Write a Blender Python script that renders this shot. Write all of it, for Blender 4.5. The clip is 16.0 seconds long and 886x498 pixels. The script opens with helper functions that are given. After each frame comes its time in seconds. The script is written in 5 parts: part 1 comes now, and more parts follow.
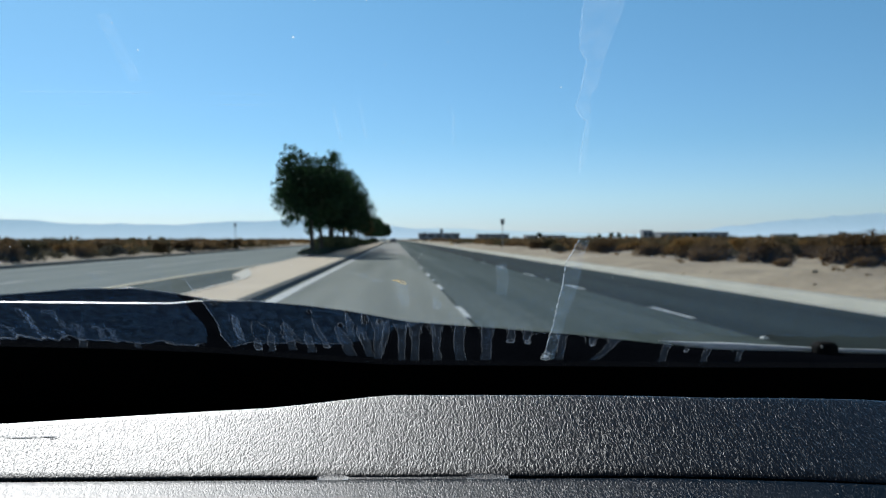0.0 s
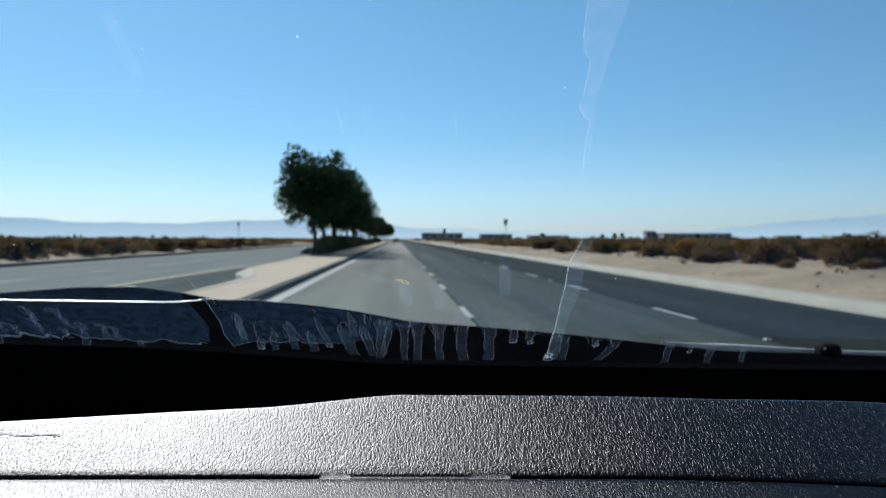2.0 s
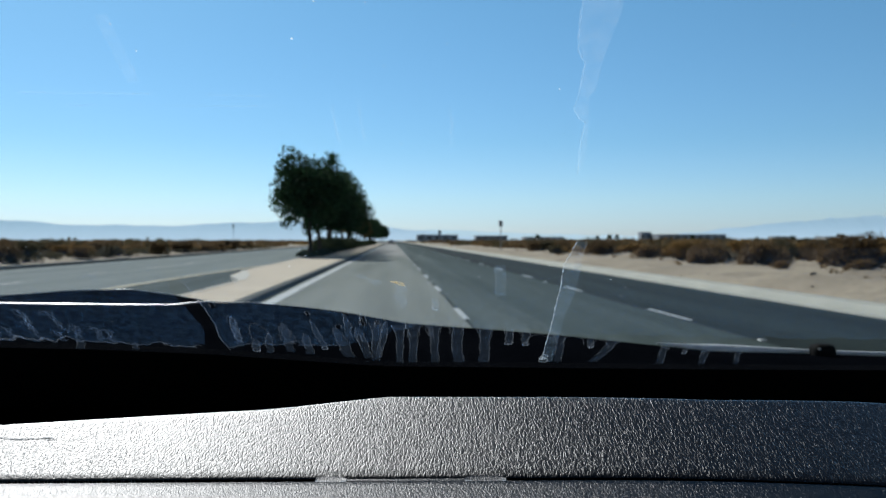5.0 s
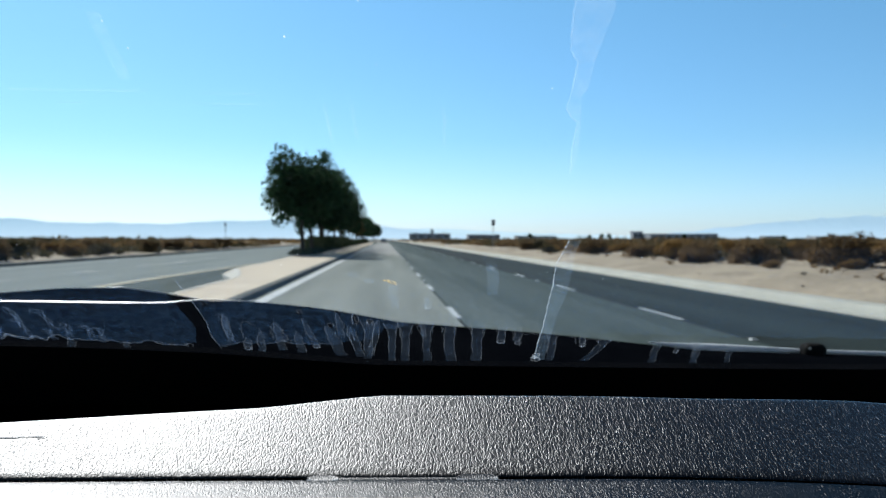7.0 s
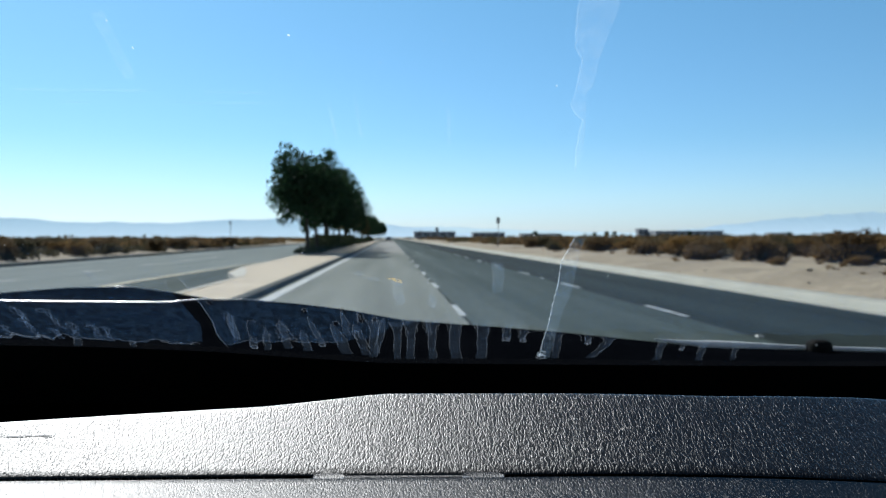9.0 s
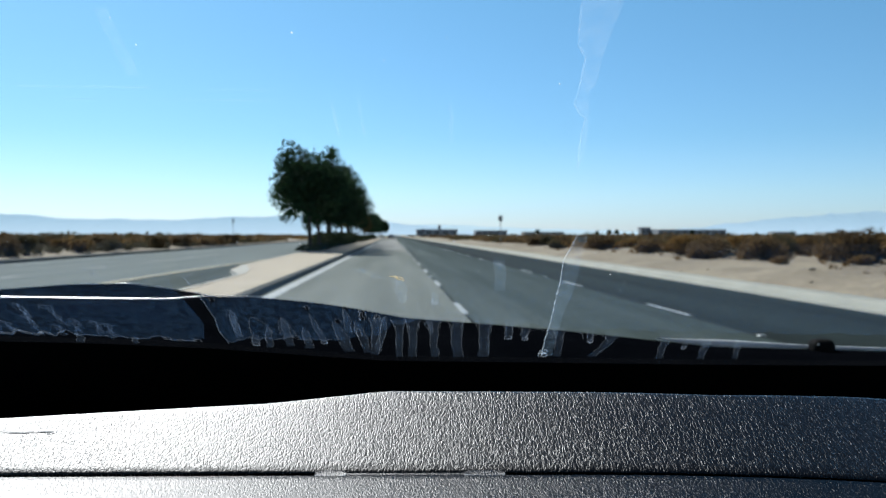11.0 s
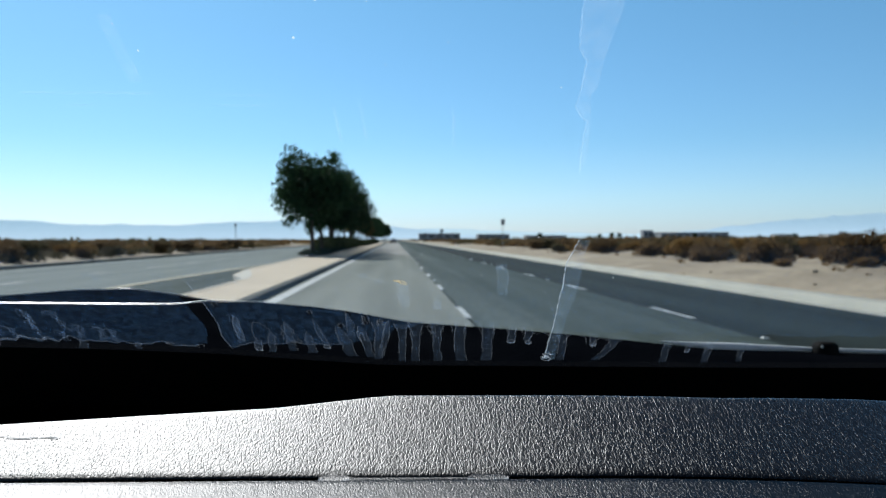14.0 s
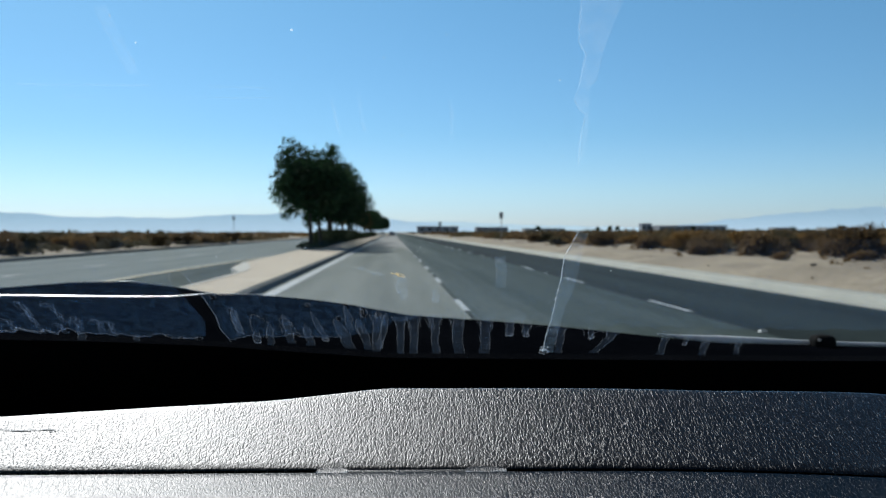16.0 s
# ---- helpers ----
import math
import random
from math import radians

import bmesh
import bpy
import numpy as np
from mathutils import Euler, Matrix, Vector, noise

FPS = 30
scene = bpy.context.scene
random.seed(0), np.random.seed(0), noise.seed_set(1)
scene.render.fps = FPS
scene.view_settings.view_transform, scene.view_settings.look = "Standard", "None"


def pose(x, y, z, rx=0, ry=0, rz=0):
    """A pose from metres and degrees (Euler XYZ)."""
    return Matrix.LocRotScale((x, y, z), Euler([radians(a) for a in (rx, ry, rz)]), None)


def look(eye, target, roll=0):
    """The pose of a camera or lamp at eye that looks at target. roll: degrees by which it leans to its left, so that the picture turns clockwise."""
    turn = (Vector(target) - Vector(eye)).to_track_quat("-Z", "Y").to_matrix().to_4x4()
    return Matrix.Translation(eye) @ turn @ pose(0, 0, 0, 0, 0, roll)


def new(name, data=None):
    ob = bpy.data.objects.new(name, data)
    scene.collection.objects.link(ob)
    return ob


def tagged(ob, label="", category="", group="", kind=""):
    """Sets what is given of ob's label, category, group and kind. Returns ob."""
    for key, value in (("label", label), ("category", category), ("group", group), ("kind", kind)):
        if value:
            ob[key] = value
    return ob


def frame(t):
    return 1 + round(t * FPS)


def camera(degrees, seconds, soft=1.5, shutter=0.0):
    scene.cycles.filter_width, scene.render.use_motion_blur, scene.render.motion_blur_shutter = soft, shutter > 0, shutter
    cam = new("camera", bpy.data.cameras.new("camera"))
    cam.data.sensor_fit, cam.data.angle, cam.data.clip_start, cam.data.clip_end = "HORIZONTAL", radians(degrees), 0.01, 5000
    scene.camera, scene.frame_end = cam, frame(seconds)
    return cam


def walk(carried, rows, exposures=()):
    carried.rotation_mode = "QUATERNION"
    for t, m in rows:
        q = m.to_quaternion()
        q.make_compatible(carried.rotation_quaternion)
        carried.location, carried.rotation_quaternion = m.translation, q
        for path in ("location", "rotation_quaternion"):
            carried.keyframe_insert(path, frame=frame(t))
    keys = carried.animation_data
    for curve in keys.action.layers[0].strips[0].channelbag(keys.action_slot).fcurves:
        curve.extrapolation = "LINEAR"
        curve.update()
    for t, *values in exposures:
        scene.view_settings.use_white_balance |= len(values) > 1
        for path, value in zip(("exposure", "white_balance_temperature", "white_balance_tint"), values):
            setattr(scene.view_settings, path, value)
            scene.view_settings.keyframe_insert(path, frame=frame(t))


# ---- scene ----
# The eye sits 1.3 m over the road; +y runs along the road, the car stands in its left lane.
EYE_Z = 1.3
CAR_YAW = -2.79
cam = camera(58.0, 16.0, soft=1.2)
cam.data.dof.use_dof = True
cam.data.dof.focus_distance = 0.35
cam.data.dof.aperture_fstop = 22.0
SWAY = [  # seconds, pitch, roll, yaw
    (0.0, -0.740, 0.161, -3.479),
    (0.5, -0.762, 0.109, -3.897),
    (1.0, -0.692, 0.198, -4.092),
    (1.5, -0.896, 0.138, -3.733),
    (2.0, -0.743, -0.089, -3.262),
    (2.5, -0.828, 0.028, -2.855),
    (3.0, -0.656, 0.154, -2.827),
    (3.5, -0.690, 0.150, -2.790),
    (4.0, -0.610, 0.166, -2.793),
    (4.5, -0.615, 0.174, -3.218),
    (7.0, -0.709, -0.088, -4.147),
    (7.5, -0.904, 0.246, -4.035),
    (8.0, -0.907, 0.178, -3.892),
    (8.5, -0.736, 0.108, -3.871),
    (9.0, -0.851, 0.145, -3.793),
    (11.5, -1.041, -0.082, -3.616),
    (12.0, -1.095, -0.017, -3.714),
    (12.5, -1.062, -0.019, -3.778),
    (13.0, -0.792, 0.253, -3.652),
    (13.5, -0.764, 0.270, -3.496),
    (14.0, -0.715, 0.219, -3.452),
    (14.5, -0.684, 0.201, -3.538),
    (15.0, -0.856, 0.371, -3.590),
    (15.5, -0.740, -0.155, -3.590),
    (16.0, -1.222, 0.149, -3.575),
]
BRIGHTER = [  # seconds, stops: the picture opens up beside the dark trees
    (0.0, 0.0), (4.0, 0.0), (4.7, -0.04), (6.8, 0.35), (7.5, 0.32), (8.0, 0.27), (9.2, 0.22), (11.3, 0.23), (12.0, 0.27), (12.5, 0.32), (13.0, 0.3), (13.5, 0.25), (14.0, 0.18), (14.5, 0.05), (15.5, 0.03), (16.0, 0.0)]
walk(cam, [(t, pose(0, 0, EYE_Z, 90 + pitch, roll, yaw)) for t, pitch, roll, yaw in SWAY], BRIGHTER)

# ---- world and sun ----
SUN_EL, SUN_LEFT = 43.0, 31.0          # degrees up, degrees to the left of the road ahead
world = bpy.data.worlds.new("desert_sky")
scene.world = world
world.use_nodes = True
wn, wl = world.node_tree.nodes, world.node_tree.links
sky = wn.new("ShaderNodeTexSky")
sky.sky_type = "NISHITA"
sky.sun_disc = False
sky.sun_elevation = radians(SUN_EL)
sky.sun_rotation = radians(-SUN_LEFT)
sky.altitude = 700
sky.air_density = 1.0
sky.dust_density = 0.5
sky.ozone_density = 2.5
wn["Background"].inputs["Strength"].default_value = 0.096
tint = wn.new("ShaderNodeMixRGB")          # cool, hazy air: whiter and bluer towards the horizon
tint.blend_type = "MULTIPLY"
tint.inputs[0].default_value = 1.0
where, split, height = wn.new("ShaderNodeTexCoord"), wn.new("ShaderNodeSeparateXYZ"), wn.new("ShaderNodeValToRGB")
wl.new(where.outputs["Generated"], split.inputs[0])
wl.new(split.outputs["Z"], height.inputs[0])
stops = height.color_ramp.elements
stops[0].position, stops[0].color = 0.0, (0.745, 0.915, 1.35, 1)
stops[1].position, stops[1].color = 0.6, (0.15, 0.225, 0.285, 1)
for at, c in ((0.05, (0.78, 1.01, 1.28, 1)), (0.12, (0.665, 0.985, 1.18, 1)), (0.28, (0.7, 1.1, 1.2, 1))):
    stops.new(at).color = c
wl.new(height.outputs[0], tint.inputs[2])
wl.new(sky.outputs[0], tint.inputs[1])
wl.new(tint.outputs[0], wn["Background"].inputs["Color"])
sun_data = bpy.data.lights.new("sun", "SUN")
sun_data.energy, sun_data.angle, sun_data.color = 5.0, radians(0.53), (0.97, 0.985, 0.98)
sun = new("sun", sun_data)
sx = -math.sin(radians(SUN_LEFT)) * math.cos(radians(SUN_EL))
sy = math.cos(radians(SUN_LEFT)) * math.cos(radians(SUN_EL))
sun.matrix_world = look((sx * 100, sy * 100, math.sin(radians(SUN_EL)) * 100), (0, 0, 0))


# ---- materials ----
def nodes_of(name):
    m = bpy.data.materials.new(name)
    m.use_nodes = True
    return m, m.node_tree.nodes, m.node_tree.links


def surface(name, dark, light, rough=0.8, scale=4.0, fine=40.0, bump=0.2, depth=0.01, metal=0.0, coat=0.0, spec=0.5, random_tint=0.0, stretch=(1, 1, 1), spread=0.17):
    """Two scales of noise between a dark and a light tone, with relief from the finer one."""
    m, n, l = nodes_of(name)
    b = n["Principled BSDF"]
    co = n.new("ShaderNodeTexCoord")
    mp = n.new("ShaderNodeMapping")
    mp.inputs["Scale"].default_value = stretch
    l.new(co.outputs["Object"], mp.inputs["Vector"])
    big, small = n.new("ShaderNodeTexNoise"), n.new("ShaderNodeTexNoise")
    for t, s in ((big, scale), (small, fine)):
        t.inputs["Scale"].default_value = s
        t.inputs["Detail"].default_value = 6
        l.new(mp.outputs[0], t.inputs["Vector"])
    mix = n.new("ShaderNodeMath")
    mix.operation = "MULTIPLY_ADD"
    mix.inputs[1].default_value = 0.45
    l.new(small.outputs["Fac"], mix.inputs[0])
    half = n.new("ShaderNodeMath")
    half.operation = "MULTIPLY"
    half.inputs[1].default_value = 0.55
    l.new(big.outputs["Fac"], half.inputs[0])
    l.new(half.outputs[0], mix.inputs[2])
    ramp = n.new("ShaderNodeValToRGB")
    ramp.color_ramp.elements[0].position, ramp.color_ramp.elements[1].position = 0.5 - spread, 0.5 + spread
    ramp.color_ramp.elements[0].color, ramp.color_ramp.elements[1].color = (*dark, 1), (*light, 1)
    l.new(mix.outputs[0], ramp.inputs[0])
    col = ramp.outputs[0]
    if random_tint:
        oi = n.new("ShaderNodeObjectInfo")
        hsv = n.new("ShaderNodeHueSaturation")
        rng = n.new("ShaderNodeMapRange")
        rng.inputs["To Min"].default_value, rng.inputs["To Max"].default_value = 1 - random_tint, 1 + random_tint
        l.new(oi.outputs["Random"], rng.inputs["Value"])
        l.new(rng.outputs[0], hsv.inputs["Value"])
        l.new(col, hsv.inputs["Color"])
        col = hsv.outputs[0]
    l.new(col, b.inputs["Base Color"])
    b.inputs["Roughness"].default_value = rough
    b.inputs["Metallic"].default_value = metal
    b.inputs["Coat Weight"].default_value = coat
    b.inputs["Specular IOR Level"].default_value = spec
    if bump:
        bp = n.new("ShaderNodeBump")
        bp.inputs["Strength"].default_value, bp.inputs["Distance"].default_value = bump, depth
        l.new(small.outputs["Fac"], bp.inputs["Height"])
        l.new(bp.outputs[0], b.inputs["Normal"])
    return m


def leather(name, dark, light, rough, cell, depth, ior=1.5, shine=1.0):
    """Moulded vinyl with a pebbled grain: cells with soft creases and a slow unevenness."""
    m, n, l = nodes_of(name)
    n.remove(n["Principled BSDF"])
    body, gloss, edge, mix = n.new("ShaderNodeBsdfDiffuse"), n.new("ShaderNodeBsdfGlossy"), n.new("ShaderNodeFresnel"), n.new("ShaderNodeMixShader")
    gloss.distribution = "BECKMANN"
    gloss.inputs["Color"].default_value = (shine, shine, shine, 1)
    edge.inputs["IOR"].default_value = ior
    l.new(edge.outputs[0], mix.inputs[0])
    l.new(body.outputs[0], mix.inputs[1])
    l.new(gloss.outputs[0], mix.inputs[2])
    l.new(mix.outputs[0], n["Material Output"].inputs["Surface"])
    co = n.new("ShaderNodeTexCoord")
    mp = n.new("ShaderNodeMapping")
    mp.inputs["Scale"].default_value = (1, 0.44, 0.44)
    mp.inputs["Rotation"].default_value = (0, 0, radians(4))
    l.new(co.outputs["Object"], mp.inputs["Vector"])
    warp = n.new("ShaderNodeTexNoise")
    warp.inputs["Scale"].default_value = cell * 0.45
    warp.inputs["Detail"].default_value = 2
    l.new(mp.outputs[0], warp.inputs["Vector"])
    add = n.new("ShaderNodeMixRGB")
    add.blend_type = "LINEAR_LIGHT"
    add.inputs[0].default_value = 1.0 / cell
    l.new(mp.outputs[0], add.inputs[1])
    l.new(warp.outputs["Color"], add.inputs[2])
    vor = n.new("ShaderNodeTexVoronoi")
    vor.feature = "DISTANCE_TO_EDGE"
    vor.inputs["Scale"].default_value = cell
    l.new(add.outputs[0], vor.inputs["Vector"])
    fine = n.new("ShaderNodeTexNoise")
    fine.inputs["Scale"].default_value = cell * 0.9
    fine.inputs["Detail"].default_value = 2
    l.new(add.outputs[0], fine.inputs["Vector"])
    h = n.new("ShaderNodeMath")
    h.operation = "ADD"
    dome = n.new("ShaderNodeMapRange")
    dome.interpolation_type = "SMOOTHSTEP"
    dome.inputs["From Min"].default_value, dome.inputs["From Max"].default_value = -0.06, 0.3
    l.new(vor.outputs["Distance"], dome.inputs["Value"])
    long = n.new("ShaderNodeMapping")          # longer folds that run away from the seat
    long.inputs["Scale"].default_value = (0.66, 0.58, 0.58)
    l.new(add.outputs[0], long.inputs["Vector"])
    fold = n.new("ShaderNodeTexVoronoi")
    fold.feature = "DISTANCE_TO_EDGE"
    fold.inputs["Scale"].default_value = cell
    l.new(long.outputs[0], fold.inputs["Vector"])
    crease = n.new("ShaderNodeMapRange")
    crease.interpolation_type = "SMOOTHSTEP"
    crease.inputs["From Min"].default_value, crease.inputs["From Max"].default_value = -0.04, 0.2
    l.new(fold.outputs["Distance"], crease.inputs["Value"])
    soft = n.new("ShaderNodeMath")
    soft.operation = "MULTIPLY_ADD"
    soft.inputs[1].default_value = 0.5
    l.new(fine.outputs["Fac"], soft.inputs[0])
    l.new(crease.outputs[0], soft.inputs[2])
    small = n.new("ShaderNodeMath")
    small.operation = "MULTIPLY"
    small.inputs[1].default_value = 0.55
    l.new(dome.outputs[0], small.inputs[0])
    l.new(small.outputs[0], h.inputs[0])
    l.new(soft.outputs[0], h.inputs[1])
    bp = n.new("ShaderNodeBump")
    bp.inputs["Strength"].default_value, bp.inputs["Distance"].default_value = 1.0, depth
    l.new(h.outputs[0], bp.inputs["Height"])
    for k in (body, gloss, edge):
        l.new(bp.outputs[0], k.inputs["Normal"])
    big = n.new("ShaderNodeTexNoise")
    big.inputs["Scale"].default_value = 14
    big.inputs["Detail"].default_value = 5
    l.new(co.outputs["Object"], big.inputs["Vector"])
    ramp = n.new("ShaderNodeValToRGB")
    ramp.color_ramp.elements[0].color, ramp.color_ramp.elements[1].color = (*dark, 1), (*light, 1)
    l.new(big.outputs["Fac"], ramp.inputs[0])
    l.new(ramp.outputs[0], body.inputs["Color"])
    rr = n.new("ShaderNodeMapRange")
    rr.inputs["To Min"].default_value, rr.inputs["To Max"].default_value = rough - 0.02, rough + 0.02
    l.new(big.outputs["Fac"], rr.inputs["Value"])
    l.new(rr.outputs[0], gloss.inputs["Roughness"])
    return m


def residue(name, cover, tone, patch=60.0, low=0.3, high=0.75, stretch=(1, 1, 1), thin_above=0.0):
    """A dried film on glass: mostly clear, scattering a little light, uneven; it thins out above a height."""
    m, n, l = nodes_of(name)
    n.remove(n["Principled BSDF"])
    clear, back, front = n.new("ShaderNodeBsdfTransparent"), n.new("ShaderNodeBsdfTranslucent"), n.new("ShaderNodeBsdfDiffuse")
    back.inputs["Color"].default_value = front.inputs["Color"].default_value = (*tone, 1)
    both, mix = n.new("ShaderNodeMixShader"), n.new("ShaderNodeMixShader")
    both.inputs[0].default_value = 0.3
    l.new(back.outputs[0], both.inputs[1])
    l.new(front.outputs[0], both.inputs[2])
    co, mp, t = n.new("ShaderNodeTexCoord"), n.new("ShaderNodeMapping"), n.new("ShaderNodeTexNoise")
    mp.inputs["Scale"].default_value = stretch
    t.inputs["Scale"].default_value = patch
    t.inputs["Detail"].default_value = 7
    t.inputs["Roughness"].default_value = 0.65
    l.new(co.outputs["Object"], mp.inputs["Vector"])
    l.new(mp.outputs[0], t.inputs["Vector"])
    rng = n.new("ShaderNodeMapRange")
    rng.inputs["From Min"].default_value, rng.inputs["From Max"].default_value = low, high
    rng.inputs["To Min"].default_value, rng.inputs["To Max"].default_value = cover * 0.25, cover
    l.new(t.outputs["Fac"], rng.inputs["Value"])
    amount = rng.outputs[0]
    if thin_above:
        sep, fade, times = n.new("ShaderNodeSeparateXYZ"), n.new("ShaderNodeMapRange"), n.new("ShaderNodeMath")
        l.new(co.outputs["Object"], sep.inputs[0])
        l.new(sep.outputs["Z"], fade.inputs["Value"])
        fade.inputs["From Min"].default_value, fade.inputs["From Max"].default_value = thin_above, thin_above + 0.045
        fade.inputs["To Min"].default_value, fade.inputs["To Max"].default_value = 1.0, 0.0
        times.operation = "MULTIPLY"
        l.new(amount, times.inputs[0])
        l.new(fade.outputs[0], times.inputs[1])
        amount = times.outputs[0]
    l.new(amount, mix.inputs[0])
    l.new(clear.outputs[0], mix.inputs[1])
    l.new(both.outputs[0], mix.inputs[2])
    l.new(mix.outputs[0], n["Material Output"].inputs["Surface"])
    return m


def pane_glass(name):
    m, n, l = nodes_of(name)
    n.remove(n["Principled BSDF"])
    clear, gloss, mix, fr = n.new("ShaderNodeBsdfTransparent"), n.new("ShaderNodeBsdfGlossy"), n.new("ShaderNodeMixShader"), n.new("ShaderNodeFresnel")
    clear.inputs["Color"].default_value = (0.96, 0.98, 0.97, 1)
    gloss.inputs["Roughness"].default_value = 0.02
    fr.inputs["IOR"].default_value = 1.3
    l.new(fr.outputs[0], mix.inputs[0])
    l.new(clear.outputs[0], mix.inputs[1])
    l.new(gloss.outputs[0], mix.inputs[2])
    l.new(mix.outputs[0], n["Material Output"].inputs["Surface"])
    return m


def leaves(name, dark, light, through_light=0.35):
    m, n, l = nodes_of(name)
    b = n["Principled BSDF"]
    geo, ramp = n.new("ShaderNodeNewGeometry"), n.new("ShaderNodeValToRGB")
    ramp.color_ramp.elements[0].color, ramp.color_ramp.elements[1].color = (*dark, 1), (*light, 1)
    l.new(geo.outputs["Random Per Island"], ramp.inputs[0])
    oi, hsv, rng = n.new("ShaderNodeObjectInfo"), n.new("ShaderNodeHueSaturation"), n.new("ShaderNodeMapRange")
    rng.inputs["To Min"].default_value, rng.inputs["To Max"].default_value = 0.7, 1.3
    l.new(oi.outputs["Random"], rng.inputs["Value"])
    l.new(rng.outputs[0], hsv.inputs["Value"])
    l.new(ramp.outputs[0], hsv.inputs["Color"])
    l.new(hsv.outputs[0], b.inputs["Base Color"])
    b.inputs["Roughness"].default_value = 0.75
    b.inputs["Specular IOR Level"].default_value = 0.12
    tl, mix = n.new("ShaderNodeBsdfTranslucent"), n.new("ShaderNodeMixShader")
    l.new(hsv.outputs[0], tl.inputs["Color"])
    mix.inputs[0].default_value = through_light
    l.new(b.outputs[0], mix.inputs[1])
    l.new(tl.outputs[0], mix.inputs[2])
    l.new(mix.outputs[0], n["Material Output"].inputs["Surface"])
    return m


def hazy(name, rock, air, thickness):
    """Far ridge with the haze of distance painted in as a pale blue glow."""
    m, n, l = nodes_of(name)
    b = n["Principled BSDF"]
    co, t, ramp = n.new("ShaderNodeTexCoord"), n.new("ShaderNodeTexNoise"), n.new("ShaderNodeValToRGB")
    t.inputs["Scale"].default_value = 0.006
    t.inputs["Detail"].default_value = 8
    l.new(co.outputs["Object"], t.inputs["Vector"])
    ramp.color_ramp.elements[0].color = (*[c * 0.7 for c in rock], 1)
    ramp.color_ramp.elements[1].color = (*rock, 1)
    l.new(t.outputs["Fac"], ramp.inputs[0])
    l.new(ramp.outputs[0], b.inputs["Base Color"])
    b.inputs["Roughness"].default_value = 1.0
    b.inputs["Specular IOR Level"].default_value = 0.0
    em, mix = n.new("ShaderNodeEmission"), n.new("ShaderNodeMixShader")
    veil = n.new("ShaderNodeValToRGB")          # painted haze colour, whitest near the plain
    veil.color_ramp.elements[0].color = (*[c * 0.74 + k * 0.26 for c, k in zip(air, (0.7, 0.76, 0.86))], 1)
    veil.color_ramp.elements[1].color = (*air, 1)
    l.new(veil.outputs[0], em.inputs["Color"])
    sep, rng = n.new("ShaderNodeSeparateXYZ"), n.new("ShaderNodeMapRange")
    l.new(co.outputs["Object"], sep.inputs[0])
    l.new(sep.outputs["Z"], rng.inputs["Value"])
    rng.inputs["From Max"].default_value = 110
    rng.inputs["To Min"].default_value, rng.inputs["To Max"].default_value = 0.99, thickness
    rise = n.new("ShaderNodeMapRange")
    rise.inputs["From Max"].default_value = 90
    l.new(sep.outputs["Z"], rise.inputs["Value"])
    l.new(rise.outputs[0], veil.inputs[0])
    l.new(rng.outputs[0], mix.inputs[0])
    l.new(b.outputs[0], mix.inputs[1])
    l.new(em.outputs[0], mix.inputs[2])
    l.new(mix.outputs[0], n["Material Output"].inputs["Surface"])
    return m


M_ASPHALT = surface("asphalt", (0.0085, 0.0128, 0.0122), (0.0215, 0.0315, 0.0292), 0.9, 0.9, 60, 0.5, 0.01, stretch=(1, 0.03, 1), spec=0.08, spread=0.09)
M_LANE = surface("grey_lane_asphalt", (0.122, 0.134, 0.119), (0.21, 0.224, 0.2), 0.9, 0.9, 60, 0.5, 0.01, stretch=(1, 0.04, 1), spec=0.08, spread=0.1)
M_LANE_MID = surface("middle_lane_asphalt", (0.025, 0.0365, 0.0345), (0.061, 0.079, 0.0745), 0.9, 0.9, 60, 0.5, 0.01, stretch=(1, 0.03, 1), spec=0.08, spread=0.09)
M_LANE_PALE = surface("pale_middle_lane_asphalt", (0.038, 0.052, 0.049), (0.092, 0.112, 0.105), 0.9, 0.9, 60, 0.5, 0.01, stretch=(1, 0.03, 1), spec=0.08, spread=0.1)
M_LANE_SOFT = surface("soft_middle_lane_asphalt", (0.03, 0.0435, 0.041), (0.074, 0.094, 0.088), 0.9, 0.9, 60, 0.5, 0.01, stretch=(1, 0.03, 1), spec=0.08, spread=0.1)
M_WORN = surface("worn_asphalt", (0.14, 0.138, 0.122), (0.215, 0.21, 0.188), 0.8, 0.3, 50, 0.4, 0.01, stretch=(1, 0.2, 1))
M_OLD = surface("old_asphalt", (0.105, 0.125, 0.122), (0.19, 0.215, 0.205), 0.9, 0.9, 50, 0.4, 0.01, stretch=(1, 0.04, 1), spec=0.08)
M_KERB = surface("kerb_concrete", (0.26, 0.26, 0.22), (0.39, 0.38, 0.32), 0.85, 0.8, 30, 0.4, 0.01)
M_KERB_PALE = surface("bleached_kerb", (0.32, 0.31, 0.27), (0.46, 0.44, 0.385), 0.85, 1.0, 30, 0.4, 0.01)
# Kerb concrete with the shade on its road face put into the colour.
M_KERB_DARK = surface("shaded_kerb", (0.07, 0.075, 0.07), (0.13, 0.135, 0.125), 0.9, 1.5, 30, 0.4, 0.01, spec=0.1)
M_SLAB = surface("median_concrete", (0.34, 0.28, 0.2), (0.47, 0.39, 0.285), 0.85, 0.5, 20, 0.4, 0.01)
M_SAND = surface("desert_sand", (0.17, 0.134, 0.09), (0.33, 0.273, 0.19), 0.95, 0.3, 6, 0.6, 0.05, spread=0.11)
M_PAINT = surface("road_paint", (0.2, 0.22, 0.215), (0.42, 0.44, 0.43), 0.6, 3, 40, 0.2, 0.003)
